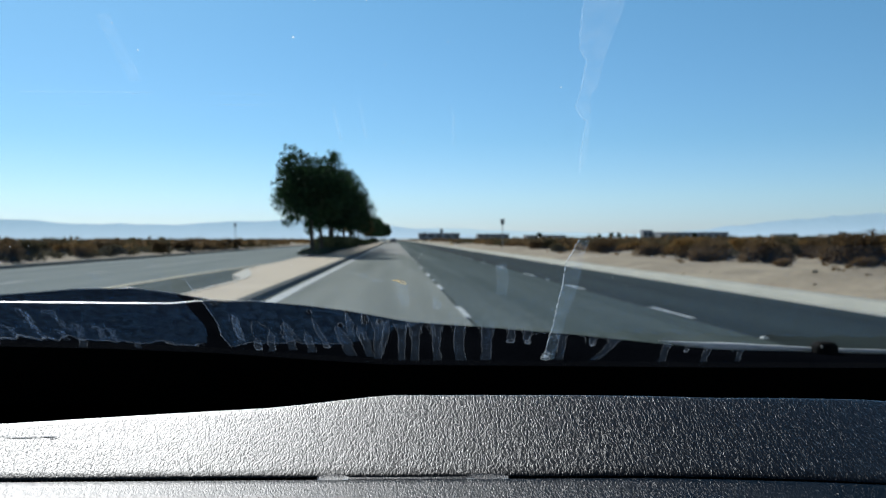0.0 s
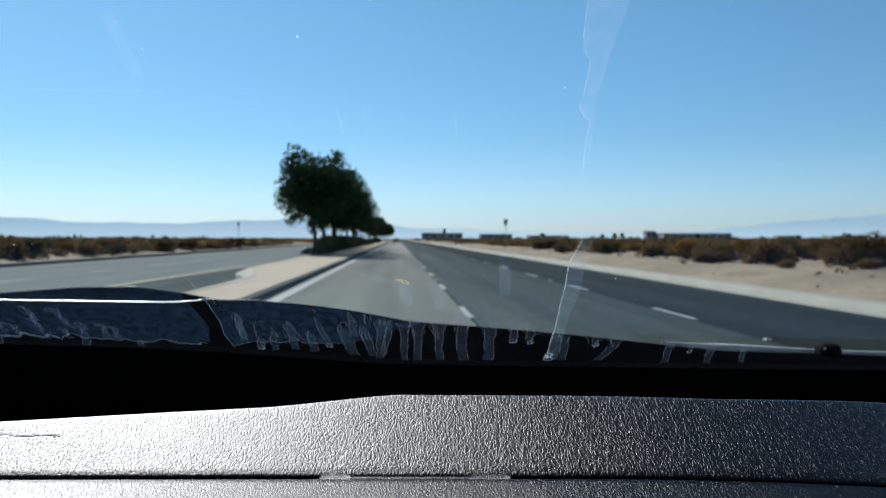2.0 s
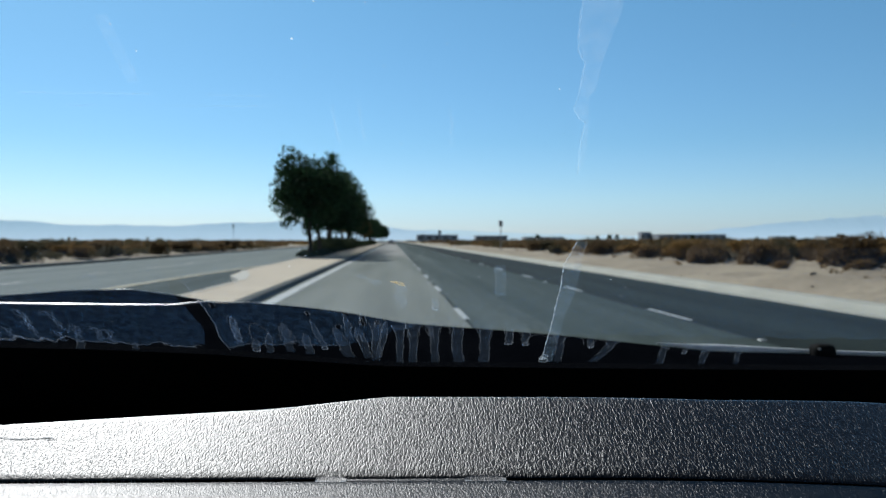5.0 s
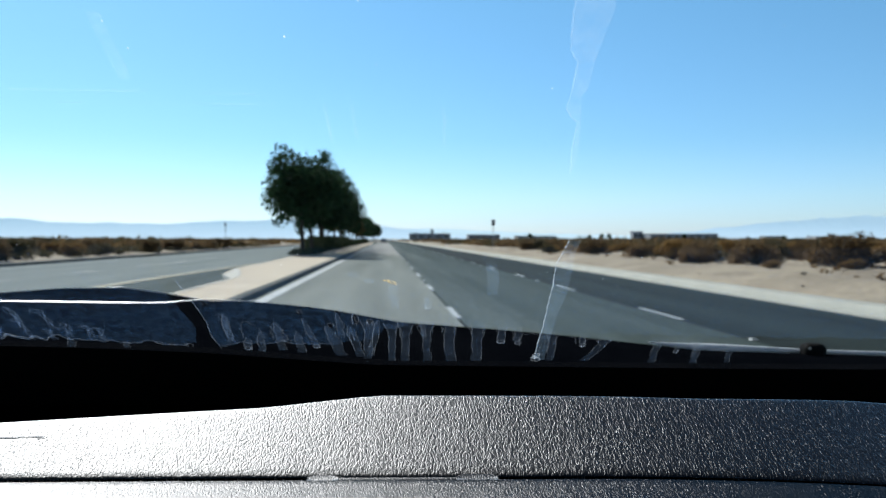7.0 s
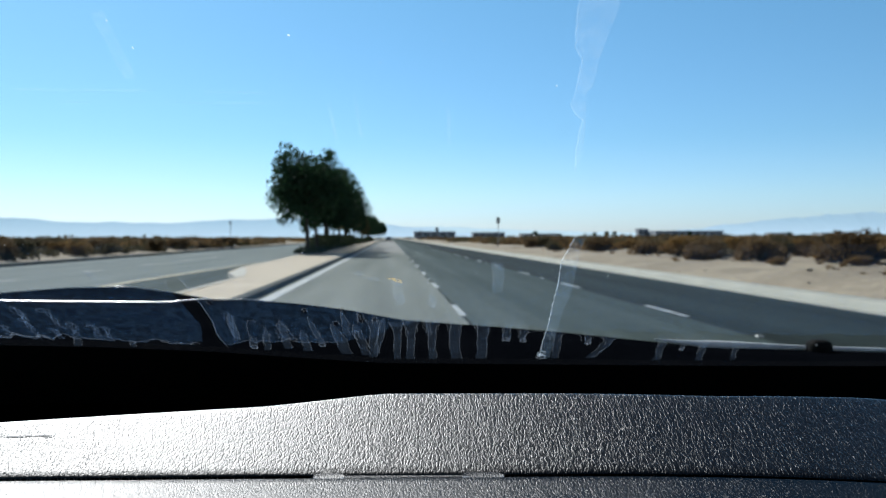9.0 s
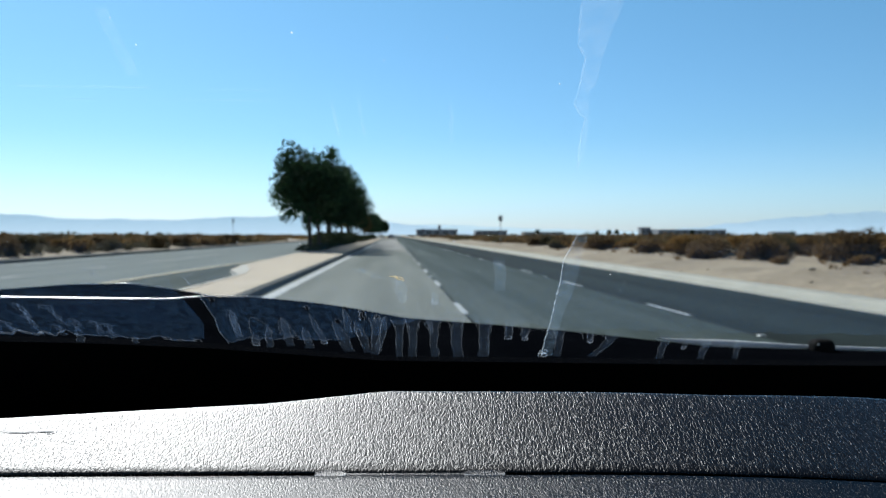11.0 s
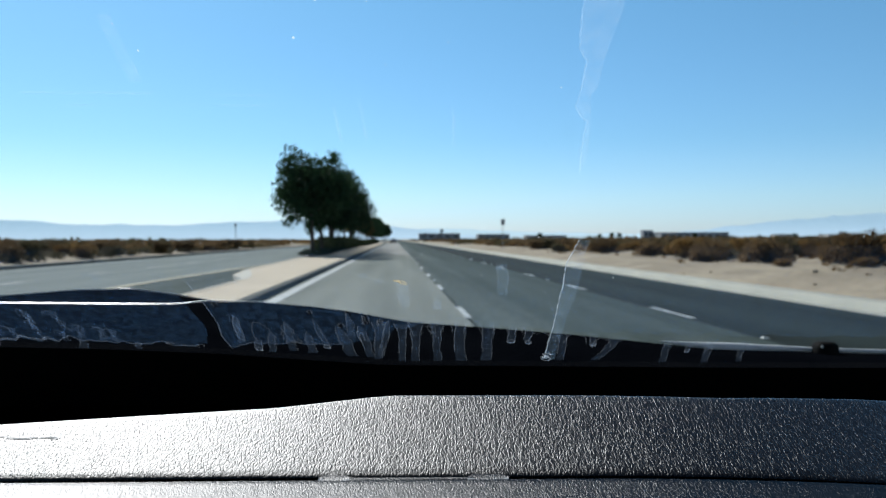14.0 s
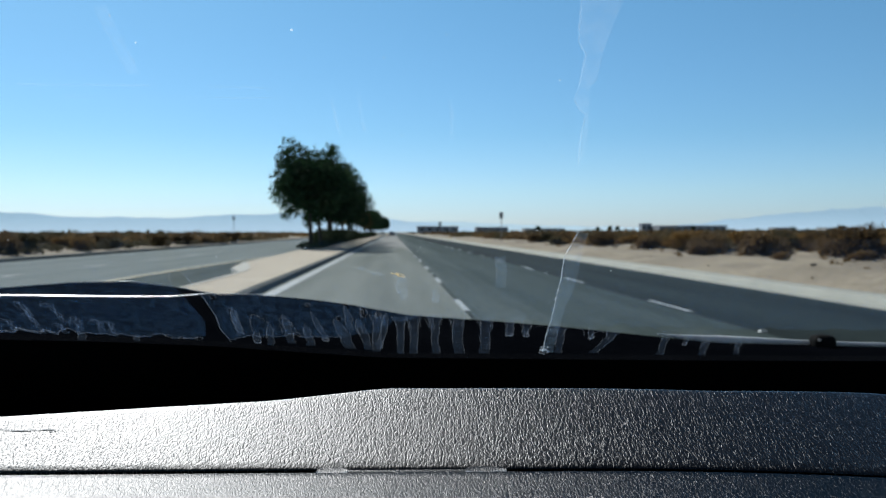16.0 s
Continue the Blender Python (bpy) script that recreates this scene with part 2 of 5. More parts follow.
M_STUD = surface("road_stud", (0.26, 0.28, 0.27), (0.4, 0.42, 0.41), 0.5, 20, 60, 0.1, 0.002)
M_YELLOW = surface("yellow_road_paint", (0.5, 0.34, 0.1), (0.62, 0.45, 0.16), 0.6, 3, 40, 0.2, 0.003)
M_YELLOW_WORN = surface("worn_yellow_paint", (0.22, 0.2, 0.13), (0.4, 0.35, 0.22), 0.8, 3, 40, 0.2, 0.003)
M_STEEL = surface("galvanised_steel", (0.2, 0.21, 0.22), (0.3, 0.31, 0.32), 0.5, 6, 60, 0.1, 0.002, metal=0.6)
M_DARKSTEEL = surface("dark_steel", (0.05, 0.055, 0.06), (0.09, 0.095, 0.1), 0.55, 6, 60, 0.1, 0.002)
M_BARK = surface("bark", (0.03, 0.022, 0.016), (0.075, 0.058, 0.044), 0.95, 4, 30, 0.8, 0.03, stretch=(1, 1, 0.2))
M_LEAF = leaves("tree_leaves", (0.011, 0.028, 0.013), (0.034, 0.07, 0.03), 0.32)
M_LEAF_DRY = leaves("dry_tree_leaves", (0.05, 0.06, 0.022), (0.14, 0.1, 0.04))
M_HEDGE = leaves("hedge_leaves", (0.02, 0.032, 0.014), (0.055, 0.07, 0.032), 0.2)
M_SCRUB_BROWN = leaves("brown_scrub", (0.09, 0.058, 0.028), (0.165, 0.108, 0.055), 0.42)
M_SCRUB_OLIVE = leaves("olive_scrub", (0.072, 0.06, 0.03), (0.128, 0.108, 0.058), 0.3)
M_SCRUB_TAN = leaves("tan_scrub", (0.17, 0.1, 0.034), (0.25, 0.152, 0.056), 0.3)
M_TWIG = surface("twig", (0.06, 0.045, 0.03), (0.12, 0.09, 0.06), 0.95)
# Haze glows from the ridge materials themselves, denser towards the foot.
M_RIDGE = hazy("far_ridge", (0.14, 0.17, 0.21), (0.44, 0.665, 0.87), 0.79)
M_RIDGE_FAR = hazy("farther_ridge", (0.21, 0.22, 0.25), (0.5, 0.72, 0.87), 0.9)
# Far walls: distance haze is put into a paler base colour.
M_SHED = surface("shed_wall", (0.22, 0.24, 0.27), (0.3, 0.32, 0.35), 0.7, 0.1, 1, 0)
M_SHED_PALE = surface("pale_shed_wall", (0.42, 0.42, 0.42), (0.55, 0.55, 0.54), 0.7, 0.1, 1, 0)
M_SHED_ROOF = surface("shed_roof", (0.18, 0.2, 0.23), (0.25, 0.27, 0.3), 0.6, 0.1, 1, 0)
M_WINDOW = surface("dark_window", (0.02, 0.025, 0.03), (0.04, 0.045, 0.05), 0.1, 1, 4, 0)
M_SIGN = surface("sign_back", (0.1, 0.1, 0.1), (0.16, 0.16, 0.16), 0.5, 5, 40, 0, metal=0.4)
M_DASH = leather("grained_vinyl", (0.004, 0.004, 0.004), (0.008, 0.008, 0.008), 0.49, 1100, 0.00009, 1.58)
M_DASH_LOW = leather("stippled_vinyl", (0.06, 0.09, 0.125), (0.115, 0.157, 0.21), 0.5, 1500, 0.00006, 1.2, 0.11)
# Seam tabs: sun glare on the vinyl put into a pale base colour.
M_TAB = leather("glare_pale_vinyl", (0.3, 0.33, 0.36), (0.42, 0.45, 0.48), 0.5, 1500, 0.00005, 1.2, 0.1)
M_SCUFF = surface("scuffed_vinyl", (0.3, 0.3, 0.3), (0.5, 0.5, 0.5), 0.7, 60, 400, 0.2, 0.0003, spec=0.05)
M_BLACK = surface("black_plastic", (0.003, 0.003, 0.003), (0.006, 0.006, 0.006), 0.9, 20, 300, 0.1, 0.0004, spec=0.1)
M_RUBBER = surface("black_rubber", (0.004, 0.004, 0.004), (0.008, 0.008, 0.008), 0.8, 20, 200, 0.1, 0.0004, spec=0.08)
M_BODY = surface("dark_car_paint", (0.0012, 0.0016, 0.0025), (0.003, 0.0036, 0.005), 0.6, 14, 160, 0.05, 0.0006, spec=0.0)
# Bright metal and pale paint that imitate highlights on the dark bonnet's edges.
M_GLINT = surface("crest_glint_metal", (0.5, 0.5, 0.5), (0.62, 0.62, 0.62), 0.42, 8, 90, 0.02, 0.0004, metal=0.9)
M_GLINT_PALE = surface("painted_edge_glint", (0.42, 0.44, 0.45), (0.6, 0.62, 0.63), 0.4, 20, 120, 0.1, 0.0003)
M_TRIM = surface("dark_cabin_cloth", (0.02, 0.02, 0.022), (0.035, 0.035, 0.037), 0.95, 20, 300, 0.3, 0.001)
M_GLASS = pane_glass("windscreen_glass")
M_FILM = residue("dirt_film", 0.044, (0.22, 0.5, 1.0), 230, 0.4, 0.7, (1.25, 0.8, 0.65), 1.26)
M_SMEAR = residue("wiper_smear", 0.075, (0.8, 0.9, 1.0), 120, 0.42, 0.68)
M_DRIP = residue("dried_drip", 0.028, (0.42, 0.62, 0.95), 160, 0.25, 0.7, (1, 1, 0.4))
M_RIM = residue("dried_drip_rim", 0.17, (0.7, 0.8, 0.95), 300, 0.35, 0.65)
M_RIM_BRIGHT = residue("crusted_rim", 0.4, (0.75, 0.84, 0.95), 300, 0.3, 0.6)
M_STREAK = residue("dried_streak", 0.085, (0.85, 0.9, 0.95), 170, 0.38, 0.66, (1, 1, 0.5))
M_STREAK_BLUE = residue("bluish_streak", 0.085, (0.45, 0.68, 0.95), 170, 0.36, 0.72, (1, 1, 0.25))
M_WISP = residue("dried_wisp", 0.065, (0.45, 0.65, 1.0), 260, 0.3, 0.7)
M_SPECK = residue("pale_speck", 0.55, (0.9, 0.93, 0.95), 300, 0.2, 0.5)
M_SPECK_DARK = surface("dark_speck", (0.01, 0.01, 0.01), (0.03, 0.03, 0.03), 0.9, 50, 300, 0)
M_SPLAT = residue("yellow_splat", 0.75, (0.8, 0.55, 0.2), 500, 0.4, 0.6)
M_WHITE_PAINT = surface("white_car_paint", (0.7, 0.7, 0.7), (0.8, 0.8, 0.8), 0.25, 1, 10, 0, coat=0.6)
M_GREY_PAINT = surface("grey_car_paint", (0.03, 0.035, 0.045), (0.05, 0.055, 0.065), 0.3, 1, 10, 0, coat=0.6)


# ---- building helpers ----
def mesh_of(name, bm, material, smooth=True):
    me = bpy.data.meshes.new(name)
    bm.normal_update()
    bm.to_mesh(me)
    bm.free()
    if smooth:
        me.polygons.foreach_set("use_smooth", [True] * len(me.polygons))
        me.set_sharp_from_angle(angle=radians(38))
    me.materials.append(material)
    return me


def part(name, bm, material, parent, label="", smooth=True):
    ob = new(name, mesh_of(name, bm, material, smooth))
    ob.parent = parent
    if label:
        ob["label"] = label
    return ob


def thing(name, bm, material, label, category, group="", kind="", smooth=True):
    return tagged(new(name, mesh_of(name, bm, material, smooth)), label, category, group, kind)


def root(name, label, category, group="", kind="", at=(0, 0, 0)):
    ob = tagged(new(name), label, category, group, kind)
    ob.location = at
    return ob


def box(bm, x0, x1, y0, y1, z0, z1, bevel=0.0):
    made = bmesh.ops.create_cube(bm, size=1)["verts"]
    for v in made:
        v.co = Vector((x0 if v.co.x < 0 else x1, y0 if v.co.y < 0 else y1, z0 if v.co.z < 0 else z1))
    if bevel:
        edges = {e for v in made for e in v.link_edges}
        bmesh.ops.bevel(bm, geom=list(edges), offset=bevel, segments=2, affect="EDGES")
    return bm


def tube(bm, points, radii, sides=8, caps=True):
    """A round tube through points, with a radius at each."""
    rings = []
    for i, p in enumerate(points):
        p = Vector(p)
        a = Vector(points[max(i - 1, 0)])
        b = Vector(points[min(i + 1, len(points) - 1)])
        d = (b - a).normalized()
        side = d.cross(Vector((0, 0, 1)) if abs(d.z) < 0.9 else Vector((1, 0, 0))).normalized()
        up = side.cross(d)
        rings.append([bm.verts.new(p + radii[i] * (math.cos(q) * side + math.sin(q) * up)) for q in (2 * math.pi * k / sides for k in range(sides))])
    for r, s in zip(rings, rings[1:]):
        for k in range(sides):
            bm.faces.new((r[k], r[(k + 1) % sides], s[(k + 1) % sides], s[k]))
    if caps:
        bm.faces.new(rings[0][::-1])
        bm.faces.new(rings[-1])
    return bm


def grid(xs, ys, f, bm=None):
    """A sheet over the lines xs and ys; f gives the place of (x, y)."""
    bm = bm or bmesh.new()
    vs = [[bm.verts.new(f(x, y)) for x in xs] for y in ys]
    for r, s in zip(vs, vs[1:]):
        for k in range(len(xs) - 1):
            bm.faces.new((r[k], r[k + 1], s[k + 1], s[k]))
    return bm


def steps(a, b, n):
    return [a + (b - a) * i / n for i in range(n + 1)]


def curve(knots, x):
    """A smooth line through (x, value) knots."""
    if x <= knots[0][0]:
        return knots[0][1]
    for (a, p), (b, q) in zip(knots, knots[1:]):
        if x <= b:
            s = (x - a) / (b - a)
            return p + (q - p) * s * s * (3 - 2 * s)
    return knots[-1][1]


def linear(knots, x):
    if x <= knots[0][0]:
        return knots[0][1]
    for (a, p), (b, q) in zip(knots, knots[1:]):
        if x <= b:
            return p + (q - p) * (x - a) / (b - a)
    return knots[-1][1]


# ---- ground, roads, median ----
ROAD_L, ROAD_R = -2.85, 8.0      # kerb faces of our carriageway
FAR_L = -17.4                    # far kerb of the other carriageway
ROAD_Y0, ROAD_Y1 = -130.0, 1500.0


def ground_z(x, y):
    if FAR_L - 0.4 < x < ROAD_R + 0.9:
        return -0.12
    d = x - (ROAD_R + 0.9) if x > 0 else (FAR_L - 0.4) - x
    rise = min(1.0, d / 1.2)
    fade = max(0.0, 1 - math.hypot(x, y) / 900)
    lump = 0.3 * noise.noise((x * 0.16, y * 0.16, 3)) + 0.16 * noise.noise((x * 0.6, y * 0.6, 7))
    return 0.06 * rise + 0.125 + rise * fade * (lump + 0.12)


xs = sorted({-4800, -3000, -1800, -1000, -600, -350, -220, -150, -110, -85, *range(-70, -18, 2), FAR_L - 0.41, FAR_L - 0.39, -10, 0, ROAD_R + 0.89, ROAD_R + 0.91, *[9.4 + 0.7 * i for i in range(30)], *range(31, 70, 2), 80, 100, 130, 180, 260, 400, 700, 1200, 2200, 3500, 4800})
ys = sorted({-1500, -700, -300, *range(-130, 4, 12), *range(4, 70, 1), *range(70, 160, 3), *range(160, 320, 10), 360, 420, 500, 600, 800, 1100, 1500, 2200, 3200, 4800})
ground = thing("ground", grid(xs, ys, lambda x, y: (x, y, ground_z(x, y))), M_SAND, "pale uneven desert sand reaching to the horizon", "ground", kind="structure")

LONG_Y = [ROAD_Y0, -60, -20, 0, 20, 40, 60, 90, 130, 200, 300, 500, 800, ROAD_Y1]
road = thing("road", grid(steps(ROAD_L, ROAD_R, 12), LONG_Y, lambda x, y: (x, y, 0.0)), M_ASPHALT, "dark grey asphalt carriageway with white lane marks", "road", kind="structure")
road_2 = thing("road", grid(steps(FAR_L, -4.4, 8), LONG_Y, lambda x, y: (x, y, 0.0)), M_OLD, "worn pale grey asphalt of the opposite carriageway", "road", kind="structure")
pocket = thing("road", grid(steps(0, 1, 4), [ROAD_Y0, -60, 0, *steps(20, 52, 8)], lambda s, y: (-4.4 - s * (3.2 - 1.9 * max(0.0, (y - 20) / 32) ** 1.5), y, 0.006)), M_LANE_MID, "dark asphalt turning lane beside the median", "road", kind="structure")
lane = thing("road", grid(steps(-2.84, 1.17, 4), steps(-60, 420, 40), lambda x, y: (x, y, 0.004)), M_LANE, "greyer asphalt of the left lane", "road", kind="structure")
for x0, x1, mat, word in ((1.22, 2.35, M_LANE_PALE, "paler wheel track of the middle lane"), (2.35, 3.4, M_LANE_SOFT, "mid-grey asphalt of the middle lane"), (3.4, 4.7, M_LANE_MID, "darker wheel track of the middle lane")):
    thing("road", grid(steps(x0, x1, 2), steps(-60, 420, 40), lambda x, y: (x, y, 0.004)), mat, word, "road", kind="structure")
worn = thing("road", grid(steps(-2.2, 1.12, 16), [66, 74, 84, 100, 130, 200, 300, 450, 650, 900], lambda x, y: (x, y + (16 * noise.noise((x * 1.3, 3, 1)) if y == 66 else 0), 0.0085)), M_WORN, "bleached asphalt of the left lane", "road", kind="structure")

# right-hand gutter and kerb, cast in lengths
KERB_PROFILE = [(0.0, 0.004), (0.42, -0.012), (0.47, 0.11), (0.52, 0.14), (0.9, 0.15), (0.93, 0.13), (0.93, -0.1)]


def kerb_mesh(length, profile):
    bm = bmesh.new()
    lo = [bm.verts.new((x, 0.006, z)) for x, z in profile]
    hi = [bm.verts.new((x, length - 0.006, z)) for x, z in profile]
    for i in range(len(profile) - 1):
        bm.faces.new((lo[i], lo[i + 1], hi[i + 1], hi[i]))
    bm.faces.new(lo[::-1])
    bm.faces.new(hi)
    bmesh.ops.recalc_face_normals(bm, faces=bm.faces)
    return bm


kerb_right = root("kerb_right", "pale concrete kerb and gutter beside the sand", "kerb", kind="structure")
kerb_me = mesh_of("kerb_length", kerb_mesh(6.0, KERB_PROFILE), M_KERB)
for i in range(45):
    k = new("kerb_length", kerb_me)
    k.parent, k.location = kerb_right, (ROAD_R, -30 + 6.0 * i, 0)
far_kerb = part("kerb_run", kerb_mesh(1260, KERB_PROFILE), M_KERB, kerb_right)
far_kerb.location = (ROAD_R, 240, 0)
back_kerb = part("kerb_run", kerb_mesh(100, KERB_PROFILE), M_KERB, kerb_right)
back_kerb.location = (ROAD_R, -130, 0)

MED_PROFILE = [(0.0, -0.1), (0.0, 0.12), (-0.04, 0.15), (-0.16, 0.155), (-0.16, 0.0)]
kerb_median = root("kerb_median", "concrete kerb along the median, painted dark for its shaded face", "kerb", kind="structure")
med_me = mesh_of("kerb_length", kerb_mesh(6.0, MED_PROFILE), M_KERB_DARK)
for i in range(45):
    k = new("kerb_length", med_me)
    k.parent, k.location = kerb_median, (ROAD_L, -24 + 6.0 * i, 0)
k = part("kerb_run", kerb_mesh(54, MED_PROFILE), M_KERB_DARK, kerb_median)
k.location = (ROAD_L, 246, 0)
FAR_PROFILE = [(0.0, -0.1), (0.0, 0.12), (-0.04, 0.15), (-0.5, 0.155), (-0.5, 0.0)]
kerb_left = root("kerb_left", "dark concrete kerb at the far roadside", "kerb", kind="structure")
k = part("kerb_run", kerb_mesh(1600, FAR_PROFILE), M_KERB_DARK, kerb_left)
k.location = (FAR_L, -130, 0)

# the median: narrow beside the turning lane, then wide with a rounded nose
NOSE_Y = 27.0


def median_left(y):
    s = min(1.0, max(0.0, (y - NOSE_Y + 2) / 8))
    return -4.5 - 1.3 * math.sqrt(1 - (1 - s) ** 2) - 0.7 * min(1.0, max(0.0, y - NOSE_Y - 6) / 37)


med_y = sorted({-24, -10, 0, *range(6, 30, 3), *[31 + 0.5 * i for i in range(32)], *range(48, 300, 6), 300})
bm = bmesh.new()
grid(steps(0, 1, 6), med_y, lambda s, y: (ROAD_L - 0.16 + (median_left(y) - ROAD_L + 0.16) * s, y, 0.152 + 0.01 * noise.noise((s * 5, y, 0))), bm)
median = thing("median", bm, M_SLAB, "tan concrete median strip between the carriageways", "median", kind="structure")
bm = bmesh.new()
for a, b in zip(med_y, med_y[1:]):
    p = [(median_left(a), a), (median_left(b), b)]
    vs = [bm.verts.new((x + o, y, z)) for x, y in p for o, z in ((0.18 + 0.5 * max(0.0, 1 - abs(y - NOSE_Y - 0.5) / 3.5), 0.166), (0.0, 0.15), (-0.03, 0.12), (-0.03, -0.1))]
    for i in range(3):
        bm.faces.new((vs[i], vs[i + 1], vs[i + 5], vs[i + 4]))
bmesh.ops.remove_doubles(bm, verts=bm.verts, dist=0.001)
part("kerb_nose", bm, M_KERB_PALE, kerb_median, "pale curved kerb round the nose")

# painted marks
DASH = 2.13
marks = root("lane_marks", "white painted lane dashes, slightly worn", "road marking", kind="structure")
bm = bmesh.new()
grid([-0.055, 0, 0.055], steps(0, DASH, 4), lambda x, y: (x, y, 0.013), bm)
dash_me = mesh_of("dash", bm, M_PAINT)
for x, y0 in ((1.2, 13.0), (4.78, 12.55)):
    for i in range(-12, 50):
        d = new("dash", dash_me)
        d.parent, d.location = marks, (x, y0 + 7.32 * i, 0)
for i in range(-6, 40):
    d = new("dash", dash_me)
    d.parent, d.location = marks, (-11.6, 9.0 + 7.32 * i, 0)
bm = bmesh.new()
grid([-2.68, -2.4], LONG_Y[1:-3], lambda x, y: (x, y, 0.014), bm)
thing("edge_line", bm, M_PAINT, "solid white edge line along the median", "road marking", kind="structure")
bm = bmesh.new()
grid([-2.25, -2.12], [300, 350, 420, 500, 600], lambda x, y: (x, y, 0.017), bm)
thing("edge_line", bm, M_YELLOW, "solid yellow edge line farther down the road", "road marking", kind="structure")

bm = bmesh.new()
grid([-0.14, 0.14], [ROAD_Y0, -60, 0, *steps(20, 52, 8)], lambda x, y: (-7.66 + 1.9 * max(0.0, (y - 20) / 32) ** 1.5 + x, y, 0.012), bm)
thing("edge_line", bm, M_YELLOW_WORN, "faded yellow line beside the turning lane", "road marking", kind="structure")

# raised road studs between the dashes
bm = bmesh.new()
for x0, x1, y0, y1, z in ((0.05, 0.03, 0.05, 0.025, 0.02),):
    lo = [bm.verts.new((a * x0, b * y0, 0.006)) for a, b in ((-1, -1), (1, -1), (1, 1), (-1, 1))]
    hi = [bm.verts.new((a * x1, b * y1, 0.006 + z)) for a, b in ((-1, -1), (1, -1), (1, 1), (-1, 1))]
    bm.faces.new(hi)
    for i in range(4):
        bm.faces.new((lo[i], lo[(i + 1) % 4], hi[(i + 1) % 4], hi[i]))
stud_me = mesh_of("stud", bm, M_STUD)
studs = root("road_studs", "small pale raised studs along the lane lines", "road studs", kind="structure")
for x in (1.2, 4.75):
    for i in range(-3, 12):
        d = new("stud", stud_me)
        d.parent, d.location = studs, (x, 10.0 + 14.64 * i, 0)
# a slim yellow marker beside the kerb, farther on
r = root("marker_post", "slim yellow marker post beside the kerb", "marker post", at=(9.7, 137.0, ground_z(9.7, 137.0)))
part("post", box(bmesh.new(), -0.05, 0.05, -0.03, 0.03, -0.1, 0.95, 0.012), M_YELLOW, r)
part("band", box(bmesh.new(), -0.054, 0.054, -0.034, 0.034, 0.7, 0.8, 0.004), M_PAINT, r, "white reflective band")

# kerb inlets that the car has passed; black blocks stand for their shaded mouths
for y in (-63.0, -56.0):
    r = root("drain_inlet", "concrete kerb inlet with a dark open mouth", "drain", "kerb inlets", at=(ROAD_R, y, 0))
    part("inlet_slab", box(bmesh.new(), 0.95, 2.0, 0, 3.0, 0.05, 0.2, 0.02), M_KERB, r)
    part("inlet_mouth", box(bmesh.new(), 0.44, 0.5, 0.2, 2.8, 0.0, 0.13, 0.01), M_BLACK, r, "black block painted for the shade in the mouth")


# ---- plants ----
def leaf_cloud(bm, rng, blobs, count, size, up=0.3):
    """Small folded leaves scattered through overlapping blobs (centre, radius)."""
    total = sum(r[0] * r[1] * r[2] for _, r in blobs)
    for c, r in blobs:
        for _ in range(int(count * r[0] * r[1] * r[2] / total)):
            d = Vector((rng.gauss(0, 1), rng.gauss(0, 1), rng.gauss(0, 1))).normalized() * (rng.random() ** 0.45)
            p = Vector(c) + Vector((d.x * r[0], d.y * r[1], d.z * r[2]))
            n = (Vector((rng.gauss(0, 1), rng.gauss(0, 1), rng.gauss(0, 1) + up))).normalized()
            t = n.orthogonal().normalized()
            t.rotate(Matrix.Rotation(rng.random() * 6.28, 3, n))
            s = n.cross(t)
            w = size * rng.uniform(0.6, 1.4)
            a, b, e, g = p - t * w, p + s * w * 0.5 + n * w * 0.12, p + t * w, p - s * w * 0.5 + n * w * 0.12
            bm.faces.new([bm.verts.new(q) for q in (a, b, e, g)])


